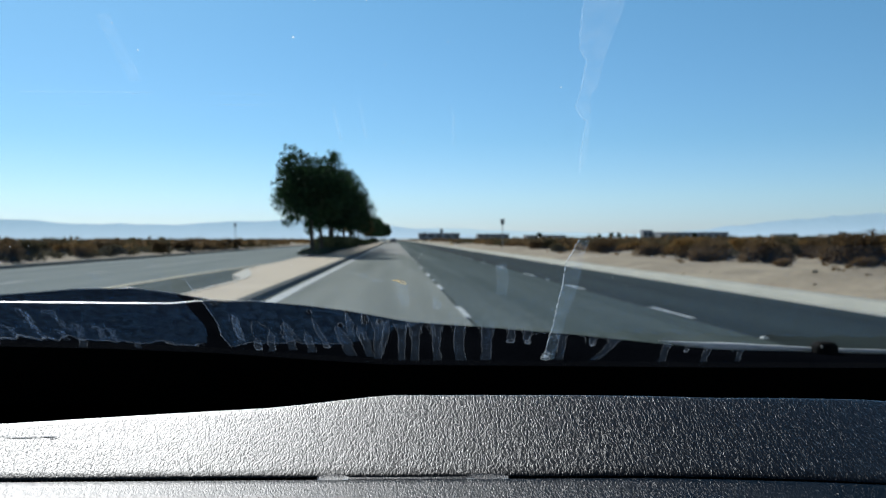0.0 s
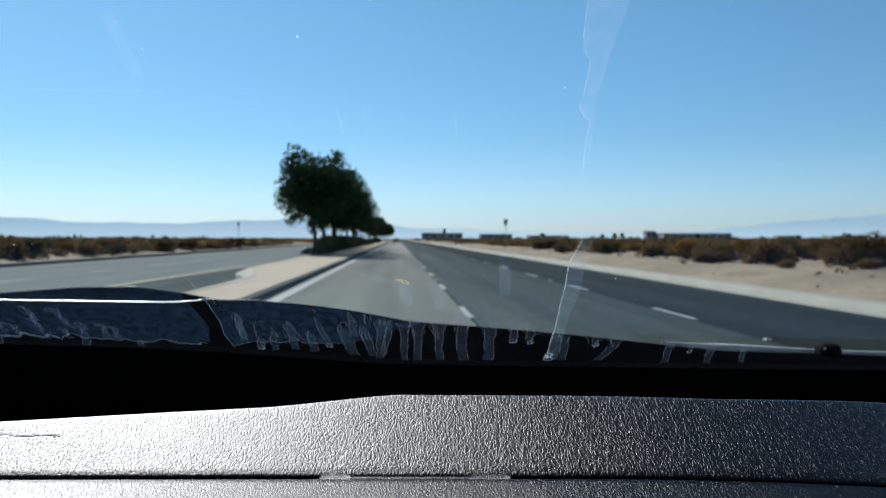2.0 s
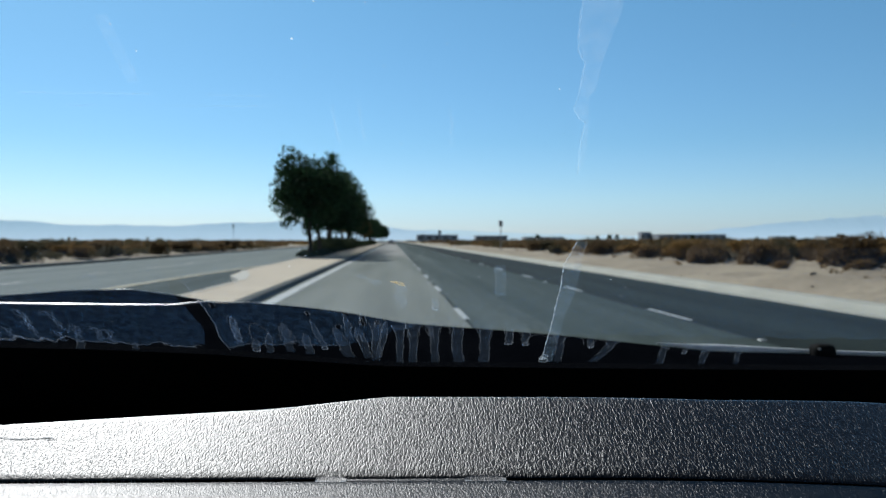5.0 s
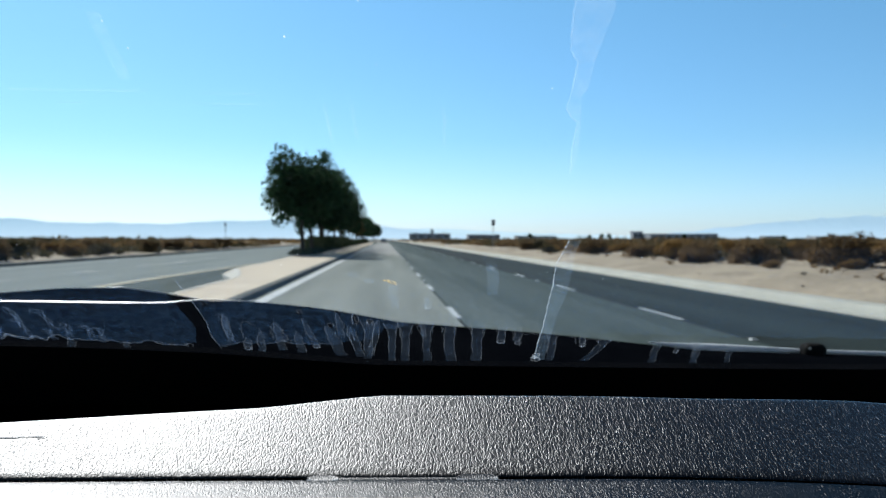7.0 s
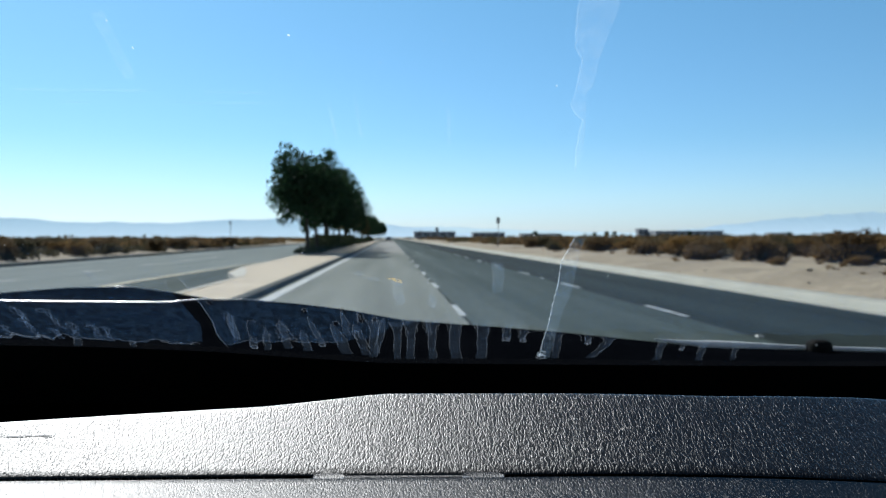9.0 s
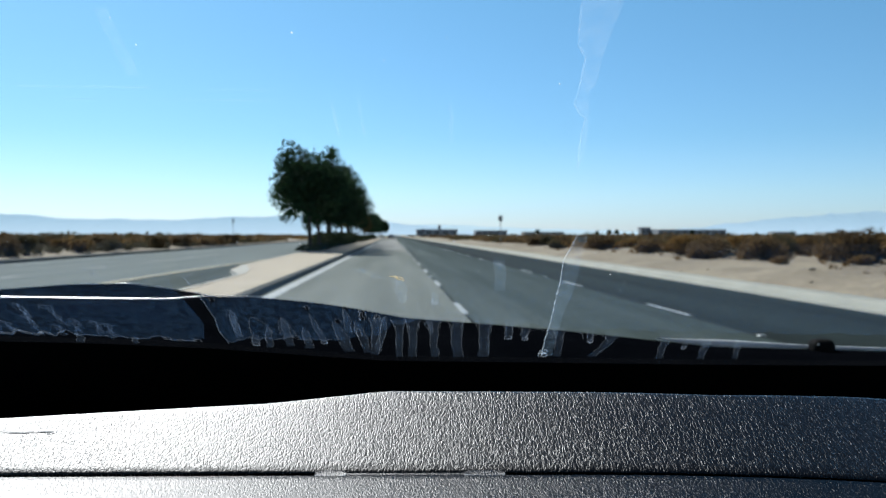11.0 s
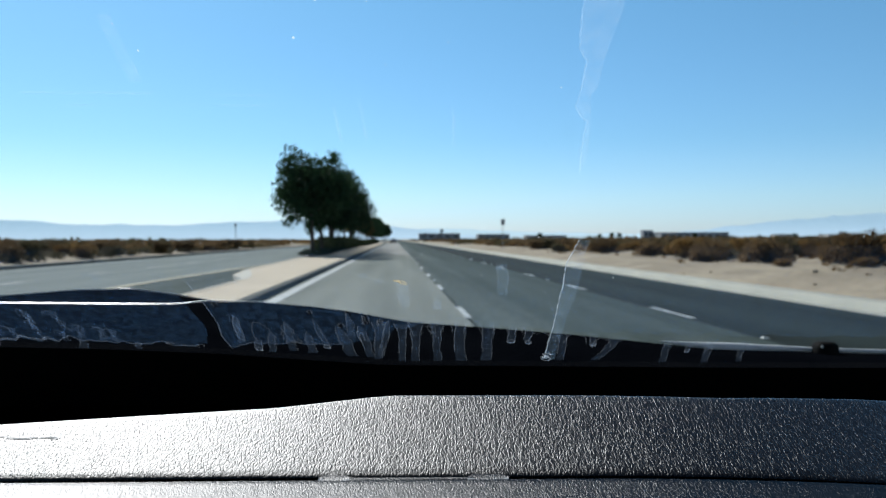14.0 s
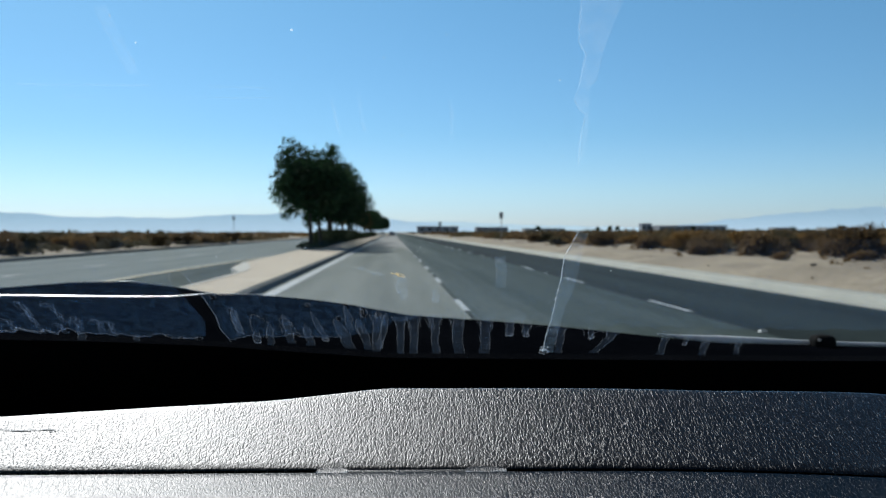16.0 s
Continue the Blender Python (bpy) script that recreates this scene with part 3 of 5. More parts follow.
def tree_kind(seed, height, spread, foot, count, leaf, lean=0.0):
    """Meshes of trunk with limbs, and crown, for one kind of street tree."""
    rng = random.Random(seed)
    bm = bmesh.new()
    fork = foot + 0.2
    tube(bm, [(0, 0, -0.1), (lean * 0.3, 0.02, fork * 0.3), (lean * 0.7, -0.03, fork * 0.7), (lean, 0, fork), (lean * 1.2, 0.05, height * 0.62)], [0.19, 0.145, 0.125, 0.115, 0.05], 9)
    blobs = []
    n = 11
    for i in range(n):
        a = i * 2.4 + rng.uniform(-0.4, 0.4)
        h = foot + 0.6 + (height - foot - 1.4) * (i / (n - 1)) ** 0.9
        rel = (h - foot) / (height - foot)
        reach = spread * (0.35 + 0.75 * math.sin(math.pi * min(1, 0.25 + rel * 0.75))) * rng.uniform(0.6, 1.0)
        tip = Vector((lean + math.cos(a) * reach * 0.62, math.sin(a) * reach * 0.62, h))
        root_h = max(fork - 0.2, min(h - 0.5, height * 0.6))
        base = Vector((lean, 0, root_h))
        mid = base.lerp(tip, 0.5) + Vector((0, 0, -0.1))
        tube(bm, [base, mid, tip], [0.06, 0.04, 0.015], 6)
        rad = spread * rng.uniform(0.4, 0.58)
        blobs.append((tip, (rad, rad, rad * rng.uniform(0.65, 0.9))))
        for _ in range(2):
            o = Vector((rng.gauss(0, 1), rng.gauss(0, 1), rng.gauss(0, 0.7))).normalized() * rad
            q = tip + o
            tube(bm, [tip, tip.lerp(q, 0.6), q], [0.015, 0.01, 0.006], 4)
            blobs.append((q, (rad * 0.42, rad * 0.42, rad * 0.4)))
    for _ in range(11):          # upright shoots over the crown
        q = Vector((lean + rng.uniform(-0.6, 0.6) * spread, rng.uniform(-0.6, 0.6) * spread, height - rng.uniform(-0.35, 0.9)))
        tube(bm, [q - Vector((0, 0, 0.9)), q, q + Vector((0, 0, 0.6))], [0.02, 0.012, 0.004], 4)
        blobs.append((q, (0.26, 0.26, 0.75)))
    cm = bmesh.new()
    leaf_cloud(cm, rng, blobs, count, leaf)
    return bm, cm


TREE_KINDS = []
for seed, height, spread, foot, count, mat, lean in ((3, 7.0, 3.1, 2.7, 9000, M_LEAF, 0.1), (11, 6.6, 2.8, 2.6, 7500, M_LEAF, -0.15), (23, 6.6, 2.2, 2.4, 2600, M_LEAF_DRY, 0.2), (31, 5.2, 1.7, 2.3, 2200, M_LEAF, 0.05)):
    t_bm, c_bm = tree_kind(seed, height, spread, foot, count, 0.15, lean)
    TREE_KINDS.append((mesh_of("trunk", t_bm, M_BARK), mesh_of("crown", c_bm, mat, False)))
TREE_LABELS = ("broad dark green street tree in the median", "dark green street tree with a rounded crown", "thin street tree with yellowing dry leaves", "small young street tree with a compact crown")


def plant_tree(kind, x, y, turn, size):
    r = root("street_tree", TREE_LABELS[kind], "tree", "median trees", at=(x, y, 0.1))
    r.rotation_euler.z, r.scale = turn, (size, size, size)
    for name, me in zip(("trunk", "crown"), TREE_KINDS[kind]):
        o = new(name, me)
        o.parent = r
    return r


ROW_X = -6.0
rng = random.Random(5)
for y, kind, size in ((80, 0, 1.0), (87, 1, 0.98), (95, 0, 1.02), (104, 0, 1.0), (113, 1, 1.05), (125, 0, 1.0), (134, 2, 0.95), (144, 2, 1.1), (161, 3, 1.1), (172, 3, 0.95), (184, 2, 0.8), (197, 3, 1.05), (226, 1, 0.95), (235, 0, 0.95), (244, 0, 0.9), (254, 1, 1.0), (263, 0, 1.0), (272, 0, 0.95), (281, 1, 0.9), (290, 0, 0.85)):
    plant_tree(kind, ROW_X + rng.uniform(-0.25, 0.25), y - 22, rng.uniform(0, 6.28), size)
for x, y in ((-7.5, 530), (-9.0, 542), (-6.5, 556), (-8.0, 575), (-7.0, 600)):
    plant_tree(0, x, y, rng.uniform(0, 6.28), 1.5)


def hedge(y0, y1, height, ragged, label):
    rg = random.Random(int(y0))
    bm = bmesh.new()
    y = y0
    while y < y1:
        h = height * rg.uniform(1 - ragged, 1 + ragged)
        leaf_cloud(bm, rg, [((ROW_X + 0.1 + rg.uniform(-0.15, 0.15), y, 0.15 + h * 0.5), (1.0, 0.75, h * 0.55))], 300, 0.11)
        y += 0.8
    r = root("hedge", label, "hedge", "median hedges", at=(0, 0, 0))
    part("foliage", bm, M_HEDGE, r, smooth=False)
    bm = bmesh.new()
    for i in range(int((y1 - y0) / 2)):
        tube(bm, [(ROW_X, y0 + 1 + 2 * i, 0.1), (ROW_X + 0.1, y0 + 1 + 2 * i, height * 0.8)], [0.03, 0.015], 5)
    part("stems", bm, M_TWIG, r)["kind"] = "stuff"


hedge(57, 65, 0.4, 0.3, "low dark groundcover round the first median trees")
hedge(66, 124, 1.35, 0.12, "dark green clipped hedge under the median trees")
hedge(134, 178, 0.9, 0.25, "low olive hedge with gaps in the median")
hedge(196, 248, 1.1, 0.2, "dark green hedge under the farther trees")


def bush_mesh(seed, mat, count, leaf):
    """A rounded dry shrub about 1 m across and high: many short blades over twigs."""
    rg = random.Random(seed)
    bm = bmesh.new()
    blobs = [((0, 0, 0.4), (0.42, 0.42, 0.42))]
    for i in range(9):
        a, d = rg.uniform(0, 6.28), rg.uniform(0.2, 0.42)
        blobs.append(((math.cos(a) * d, math.sin(a) * d, rg.uniform(0.14, 0.72)), (rg.uniform(0.14, 0.26),) * 3))
    leaf_cloud(bm, rg, blobs, count, leaf, up=0.0)
    for v in bm.verts:
        v.co.z = max(v.co.z, 0.0)
    return mesh_of("foliage", bm, mat, False)


def twig_mesh(seed):
    rg = random.Random(seed)
    bm = bmesh.new()
    for _ in range(16):
        a, d, h = rg.uniform(0, 6.28), rg.uniform(0.1, 0.5), rg.uniform(0.5, 0.95)
        tube(bm, [(0, 0, -0.05), (math.cos(a) * d * 0.5, math.sin(a) * d * 0.5, h * 0.5), (math.cos(a) * d, math.sin(a) * d, h)], [0.02, 0.012, 0.004], 4)
    return mesh_of("twigs", bm, M_TWIG)


BUSHES = []
for i, (mat, word) in enumerate(((M_SCRUB_BROWN, "brown"), (M_SCRUB_OLIVE, "olive"), (M_SCRUB_TAN, "tan"), (M_SCRUB_BROWN, "brown"), (M_SCRUB_OLIVE, "olive"))):
    BUSHES.append((bush_mesh(40 + i, mat, 2600, 0.036), twig_mesh(60 + i), word))


def bush(x, y, kind, wide, high):
    me, tw, word = BUSHES[kind]
    r = root("desert_bush", "dry %s desert bush on the sand" % word, "bush", "desert bushes", at=(x, y, ground_z(x, y) - 0.03))
    r.rotation_euler.z, r.scale = rng.uniform(0, 6.28), (wide, wide * rng.uniform(0.8, 1.1), high)
    for name, m in (("foliage", me), ("twigs", tw)):
        o = new(name, m)
        o.parent = r


NEAR_BUSHES = [  # x, y, kind, width, height
    (16.2, 27.4, 0, 2.7, 1.45), (18.3, 26.0, 2, 2.5, 1.35), (14.2, 35.2, 3, 2.3, 1.3), (20.0, 28.5, 3, 2.6, 1.4),
    (14.6, 30.5, 0, 2.2, 1.15), (13.2, 33.0, 3, 1.5, 0.8), (16.6, 29.0, 2, 1.6, 0.9), (18.4, 31.5, 3, 2.4, 1.2), (15.4, 38.5, 0, 1.7, 0.85), (17.5, 37.0, 3, 2.0, 1.05),
    (14.4, 44.0, 3, 2.1, 1.1), (16.0, 46.5, 1, 1.8, 1.0), (13.2, 51.0, 0, 1.6, 0.95), (14.6, 55.0, 3, 2.2, 1.2), (12.4, 60.0, 1, 1.5, 0.9), (13.6, 63.0, 0, 1.8, 1.1),
    (12.2, 69.0, 0, 1.8, 1.1), (13.8, 73.0, 4, 2.0, 1.2), (12.8, 25.6, 2, 0.7, 0.4), (15.2, 25.0, 2, 0.9, 0.45)]
for b in NEAR_BUSHES:
    bush(*b)
n_near = 0
while n_near < 115:
    y = 25 + 85 * rng.random() ** 0.85
    x = 14.5 + rng.random() ** 0.8 * (5 + y * 0.72)
    if y < 40 and x < 17 or x > 0.66 * y + 5:
        continue
    bush(x, y, rng.choice((0, 1, 2, 2, 2, 3, 4)), rng.uniform(1.0, 2.7), rng.uniform(0.55, 1.35))
    n_near += 1
n_near = 0
while n_near < 132:
    y = 22 + 90 * rng.random() ** 0.8
    x = -18.9 - rng.random() ** (2.2 if n_near < 70 else 0.8) * (5 + y * 0.55)
    if x < -0.72 * y - 6:
        continue
    bush(x, y, rng.randrange(5), rng.uniform(1.3, 2.6), rng.uniform(0.8, 1.35))
    n_near += 1

# the scrub beyond, too many to count
bm = bmesh.new()
rg = random.Random(77)
for _ in range(2700):
    y = 78 + 900 * rg.random() ** 1.8
    side = 1 if rg.random() < 0.55 else -1
    x = side * (rg.random() ** 0.8 * (20 + y * 0.68)) + (11.5 if side > 0 else -18.8)
    r = rg.uniform(0.8, 1.9)
    leaf_cloud(bm, rg, [((x, y, 0.15 + r * 0.28), (r, r, r * 0.5))], 80, 0.2 + y * 0.0005, up=0.0)
far_scrub = thing("scrub", bm, M_SCRUB_BROWN, "distant brown desert scrub across the plain", "scrub", kind="stuff", smooth=False)
bm = bmesh.new()
for _ in range(1500):
    y = 78 + 700 * rg.random() ** 1.7
    side = 1 if rg.random() < 0.55 else -1
    x = side * (rg.random() ** 0.8 * (20 + y * 0.68)) + (11.5 if side > 0 else -18.8)
    r = rg.uniform(0.8, 1.9)
    leaf_cloud(bm, rg, [((x, y, 0.15 + r * 0.3), (r, r, r * 0.55))], 80, 0.2 + y * 0.0005, up=0.0)
thing("scrub", bm, M_SCRUB_OLIVE, "distant olive desert scrub across the plain", "scrub", kind="stuff", smooth=False)
bm = bmesh.new()
for _ in range(1500):
    y = 60 + 600 * rg.random() ** 1.7
    side = 1 if rg.random() < 0.6 else -1
    x = side * (rg.random() ** 0.8 * (20 + y * 0.68)) + (13.5 if side > 0 else -18.8)
    r = rg.uniform(0.8, 1.8)
    leaf_cloud(bm, rg, [((x, y, 0.12 + r * 0.2), (r, r, r * 0.36))], 70, 0.17 + y * 0.0005, up=0.0)
thing("scrub", bm, M_SCRUB_TAN, "low tan dry brush across the plain", "scrub", kind="stuff", smooth=False)
# low scrub that crowds the far verge
bm = bmesh.new()
for _ in range(430):
    y = 20 + 110 * rg.random() ** 0.9
    x = -18.5 - 5.5 * rg.random() ** 1.3
    r = rg.uniform(0.25, 0.75)
    leaf_cloud(bm, rg, [((x, y, ground_z(x, y) + r * 0.22), (r, r, r * rg.uniform(0.3, 0.6)))], 46, 0.1, up=0.0)
thing("scrub", bm, M_SCRUB_OLIVE, "low olive scrub crowding the far roadside", "scrub", kind="stuff", smooth=False)
# dry grass tufts and stones near the kerb
bm = bmesh.new()
for _ in range(320):
    y = 14 + 70 * rg.random()
    x = ROAD_R + 2.2 + rg.random() ** 0.6 * 14
    h = rg.uniform(0.05, 0.17)
    leaf_cloud(bm, rg, [((x, y, ground_z(x, y) + h * 0.4), (h * 1.4, h * 1.4, h * 0.6))], 14, 0.07, up=0.0)
thing("dry_grass", bm, M_SCRUB_TAN, "sparse tan dry grass tufts on the sand", "grass", kind="stuff", smooth=False)
bm = bmesh.new()
for _ in range(120):
    y = 10 + 60 * rg.random()
    x = ROAD_R + 1.2 + rg.random() * 10
    s = rg.uniform(0.02, 0.08)
    made = bmesh.ops.create_icosphere(bm, subdivisions=1, radius=s)["verts"]
    for v in made:
        v.co = Vector((v.co.x * rg.uniform(0.8, 1.3) + x, v.co.y + y, v.co.z * 0.6 + ground_z(x, y)))
thing("stones", bm, M_SAND, "small loose stones on the sandy roadside", "stones", kind="stuff")


# ---- signs, lamps, far buildings ----
def sign(x, y, height, wide, tall, label, two=False):
    z0 = ground_z(x, y) if not (FAR_L - 0.4 < x < ROAD_R + 0.9) else 0.15
    r = root("road_sign", label, "road sign", "roadside signs", at=(x, y, z0))
    part("post", box(bmesh.new(), -0.03, 0.03, -0.03, 0.03, -0.1, height, 0.004), M_STEEL, r)
    part("plate", box(bmesh.new(), -wide / 2, wide / 2, -0.045, -0.033, height - tall, height + 0.02, 0.003), M_SIGN, r, "grey metal sign plate")
    if two:
        part("plate", box(bmesh.new(), -wide * 0.36, wide * 0.36, -0.045, -0.033, height - tall * 1.45, height - tall * 1.06, 0.003), M_SIGN, r)


sign(10.6, 78.0, 3.0, 0.36, 0.55, "grey road sign on a thin steel post")
sign(10.1, 172.0, 3.1, 0.6, 0.75, "grey road sign on a thin steel post", True)
sign(10.1, 262.0, 3.1, 0.6, 0.75, "grey road sign on a thin steel post", True)
sign(10.0, -6.0, 3.2, 0.5, 0.75, "grey road sign on a thin steel post", True)
sign(-19.0, 97.0, 2.9, 0.25, 0.35, "narrow sign post at the far roadside")
sign(-19.0, 190.0, 2.9, 0.25, 0.35, "narrow sign post at the far roadside")
sign(-3.8, -52.0, 1.05, 0.75, 0.2, "low dark sign plate on the median nose")


def lamp_post(x, y, toward, height, label):
    r = root("street_lamp", label, "street lamp", "street lamps", at=(x, y, 0.12))
    part("base", box(bmesh.new(), -0.2, 0.2, -0.2, 0.2, -0.1, 0.06, 0.02), M_KERB, r)
    bm = bmesh.new()
    tube(bm, [(0, 0, 0), (0, 0, height * 0.5), (0, 0, height)], [0.11, 0.09, 0.065], 12)
    part("pole", bm, M_DARKSTEEL, r)
    bm = bmesh.new()
    tube(bm, [(0, 0, height - 0.15), (toward * 0.5, 0, height + 0.3), (toward * 1.3, 0, height + 0.5), (toward * 2.1, 0, height + 0.5)], [0.045, 0.04, 0.035, 0.03], 8)
    part("arm", bm, M_DARKSTEEL, r)
    a, b = sorted((toward * 2.0, toward * 2.65))
    part("lamp_head", box(bmesh.new(), a, b, -0.14, 0.14, height + 0.42, height + 0.56, 0.04), M_STEEL, r, "grey oval lamp head")


lamp_post(9.6, -61.0, -1, 9.0, "tall dark steel street lamp beside the kerb")
lamp_post(-19.3, 405.0, 1, 9.0, "tall steel street lamp with a curved arm")


def shed(x, y, wide, deep, high, mat, label, bays):
    r = root("warehouse", label, "building", "far warehouses", at=(x, y, 0))
    part("wall", box(bmesh.new(), -wide / 2, wide / 2, 0, deep, -0.5, high, 0.1), mat, r)
    part("roof", box(bmesh.new(), -wide / 2 - 0.5, wide / 2 + 0.5, -0.5, deep + 0.5, high, high + 0.7, 0.1), M_SHED_ROOF, r)
    for i in range(bays):
        c = -wide / 2 + wide * (i + 0.5) / bays
        part("window", box(bmesh.new(), c - wide / bays * 0.3, c + wide / bays * 0.3, -0.12, -0.02, high * 0.45, high * 0.75, 0.02), M_WINDOW, r)


shed(268, 700, 62, 30, 5.8, M_SHED, "long low grey warehouse on the plain", 9)
shed(46, 820, 42, 20, 6.5, M_SHED, "low grey building beside the distant road", 5)
shed(112, 900, 36, 20, 6.0, M_SHED, "low grey building far across the plain", 5)
shed(172, 900, 46, 20, 4.5, M_SHED_PALE, "long pale building far across the plain", 6)
shed(232, 720, 9, 9, 8.0, M_SHED, "small dark block beside the warehouse", 2)
shed(500, 860, 40, 20, 4.5, M_SHED_PALE, "low pale building at the horizon", 4)
shed(415, 820, 22, 18, 4.5, M_SHED_PALE, "small pale building at the horizon", 3)
for x, y, s in ((205, 720, 0.9), (176, 640, 0.8), (166, 640, 0.7), (128, 700, 0.9), (245, 640, 0.8), (520, 760, 1.0), (360, 700, 0.7)):
    t = plant_tree(1, x, y, rng.uniform(0, 6.28), s)
    tagged(t, "dark distant tree on the desert plain", "tree", "distant trees")


# far ridges
def ridge(name, y, knots, foot, material, label, seed):
    xs2 = steps(knots[0][0], knots[-1][0], 150)
    def top(x):
        return curve(knots, x) * (1 + 0.09 * noise.noise((x * 0.006, seed, 0)) + 0.05 * noise.noise((x * 0.02, seed, 5)))
    bm = bmesh.new()
    grid(xs2, steps(0, 1, 5), lambda x, s: (x, y + s * 260 + 40 * noise.noise((x * 0.01, s * 3, seed)), foot + (top(x) - foot) * s), bm)
    return thing(name, bm, material, label, "mountains", kind="structure")


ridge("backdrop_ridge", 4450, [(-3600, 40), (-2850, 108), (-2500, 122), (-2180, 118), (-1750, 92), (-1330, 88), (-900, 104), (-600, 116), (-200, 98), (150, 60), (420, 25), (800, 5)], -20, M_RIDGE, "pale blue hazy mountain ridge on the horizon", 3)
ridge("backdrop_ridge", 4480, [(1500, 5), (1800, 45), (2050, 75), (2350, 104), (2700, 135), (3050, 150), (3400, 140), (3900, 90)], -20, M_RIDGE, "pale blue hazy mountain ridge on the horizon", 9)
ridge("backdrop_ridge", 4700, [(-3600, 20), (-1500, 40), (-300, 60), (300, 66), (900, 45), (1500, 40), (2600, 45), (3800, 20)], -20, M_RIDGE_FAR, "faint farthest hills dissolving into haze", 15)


# ---- other vehicles on the road ----
def sedan(name, label, paint, x, y, facing):
    r = root(name, label, "car", "cars on the road", at=(x, y, 0))
    r.rotation_euler.z = facing
    bm = bmesh.new()
    side = [(-2.2, 0.35), (-2.25, 0.7), (-1.9, 0.92), (-1.2, 0.98), (-0.5, 1.4), (0.6, 1.43), (1.5, 1.02), (2.1, 0.95), (2.25, 0.6), (2.2, 0.35)]
    rows2 = []
    for w, grow in ((-0.86, 0.97), (-0.8, 1.0), (0.8, 1.0), (0.86, 0.97)):
        rows2.append([bm.verts.new((w * (1 if z < 1.0 else 0.84), yy, 0.35 + (z - 0.35) * grow)) for yy, z in side])
    for a, b in zip(rows2, rows2[1:]):
        for i in range(len(side) - 1):
            bm.faces.new((a[i], a[i + 1], b[i + 1], b[i]))
    bm.faces.new(rows2[0][::-1])
    bm.faces.new(rows2[-1])
    bmesh.ops.recalc_face_normals(bm, faces=bm.faces)
    part("body", bm, paint, r)
    for s in (-1, 1):
        bm = bmesh.new()
        vs = [bm.verts.new((s * 0.765, yy, z)) for yy, z in ((-1.0, 1.03), (-0.45, 1.33), (0.55, 1.36), (1.25, 1.05))]
        bm.faces.new(vs)
        bmesh.ops.solidify(bm, geom=bm.faces, thickness=0.03)
        part("side_window", bm, M_WINDOW, r)
        for yy in (-1.4, 1.35):
            bm = bmesh.new()
            tube(bm, [(s * 0.68, yy, 0.32), (s * 0.9, yy, 0.32)], [0.32, 0.32], 20)
            w = part("wheel", bm, M_RUBBER, r)
            bm = bmesh.new()
            tube(bm, [(s * 0.88, yy, 0.32), (s * 0.91, yy, 0.32)], [0.2, 0.18], 14)
            part("rim", bm, M_STEEL, w)
    for yy, z0, z1, lift in ((-1.28, 1.0, 1.36, 0.7), (1.58, 1.03, 1.38, -0.86)):
        bm = bmesh.new()
        vs = [bm.verts.new(p) for p in ((-0.62, yy, z0 + 0.02), (0.62, yy, z0 + 0.02), (0.56, yy + lift, z1 + 0.04), (-0.56, yy + lift, z1 + 0.04))]
        bm.faces.new(vs)
        bmesh.ops.solidify(bm, geom=bm.faces, thickness=0.02)
        part("windscreen", bm, M_WINDOW, r)
    return r


sedan("car", "white sedan in the opposite carriageway", M_WHITE_PAINT, -13.5, 178.0, 0.0)
sedan("car", "dark car far ahead on the road", M_GREY_PAINT, -0.4, 235.0, 0.0)


# ---- the car that the eye rides in, laid out with the eye at the origin ----
car = root("car", "dark car with a grained dashboard and a dirty windscreen", "car")
car.rotation_euler.z = radians(CAR_YAW)
UP = EYE_Z


def shift(bm, z=UP):
    for v in bm.verts:
        v.co.z += z
    return bm


# dashboard: a grained pad that rises away from the seat, and a lower stippled shelf
PAD_EDGE = [(-0.7, 0.3), (-0.18, 0.325), (-0.115, 0.332), (-0.067, 0.3368), (-0.02, 0.3465), (0.05, 0.3458), (0.12, 0.345), (0.19, 0.3495), (0.7, 0.34)]
dashboard = part("dashboard", box(bmesh.new(), -0.7, 0.7, 0.02, 0.3, UP - 0.4, UP - 0.12, 0.02), M_BLACK, car, "black grained vinyl dashboard")


def pad_z(y):
    return -0.0853 + 0.325 * (y - 0.288)


def sag(x):
    """The dashboard curves down towards the passenger's side."""
    return 0.24 * max(0.0, x - 0.05) ** 2 if x < 0.3 else 0.015 + 0.12 * (x - 0.3)


def seam_y(x):
    return 0.2878 - 0.02 * x * x


bm = bmesh.new()
pad_rows = [0.0, 0.002, 0.006, 0.02] + steps(0.1, 0.96, 12) + [0.985, 1.0, 1.02, 1.06, 1.1]


def pad_at(x, s):
    y0, y1 = seam_y(x), linear(PAD_EDGE, x) * 0.9933
    if s <= 1.0:
        y = y0 + (y1 - y0) * s
        z = pad_z(y)
        if s < 0.02:
            z -= 0.0006 * (1 - s / 0.02) ** 2
        if s > 0.96:
            z -= 0.0004 * ((s - 0.96) / 0.04) ** 2
        return (x, y, z - sag(x) + UP)
    y = y1 + (s - 1) * 0.08
    return (x, y, pad_z(y1) - 0.0004 - sag(x) - (s - 1) * 0.9 + UP)


grid(steps(-0.7, 0.7, 160), pad_rows, pad_at, bm)
part("dash_pad", bm, M_DASH, dashboard, "glossy black vinyl pad with pebbled grain")
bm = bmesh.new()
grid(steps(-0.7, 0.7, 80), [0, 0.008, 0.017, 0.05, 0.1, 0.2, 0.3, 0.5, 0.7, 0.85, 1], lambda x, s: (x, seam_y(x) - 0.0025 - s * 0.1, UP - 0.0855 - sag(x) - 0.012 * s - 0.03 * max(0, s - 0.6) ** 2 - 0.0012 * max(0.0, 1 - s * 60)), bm)
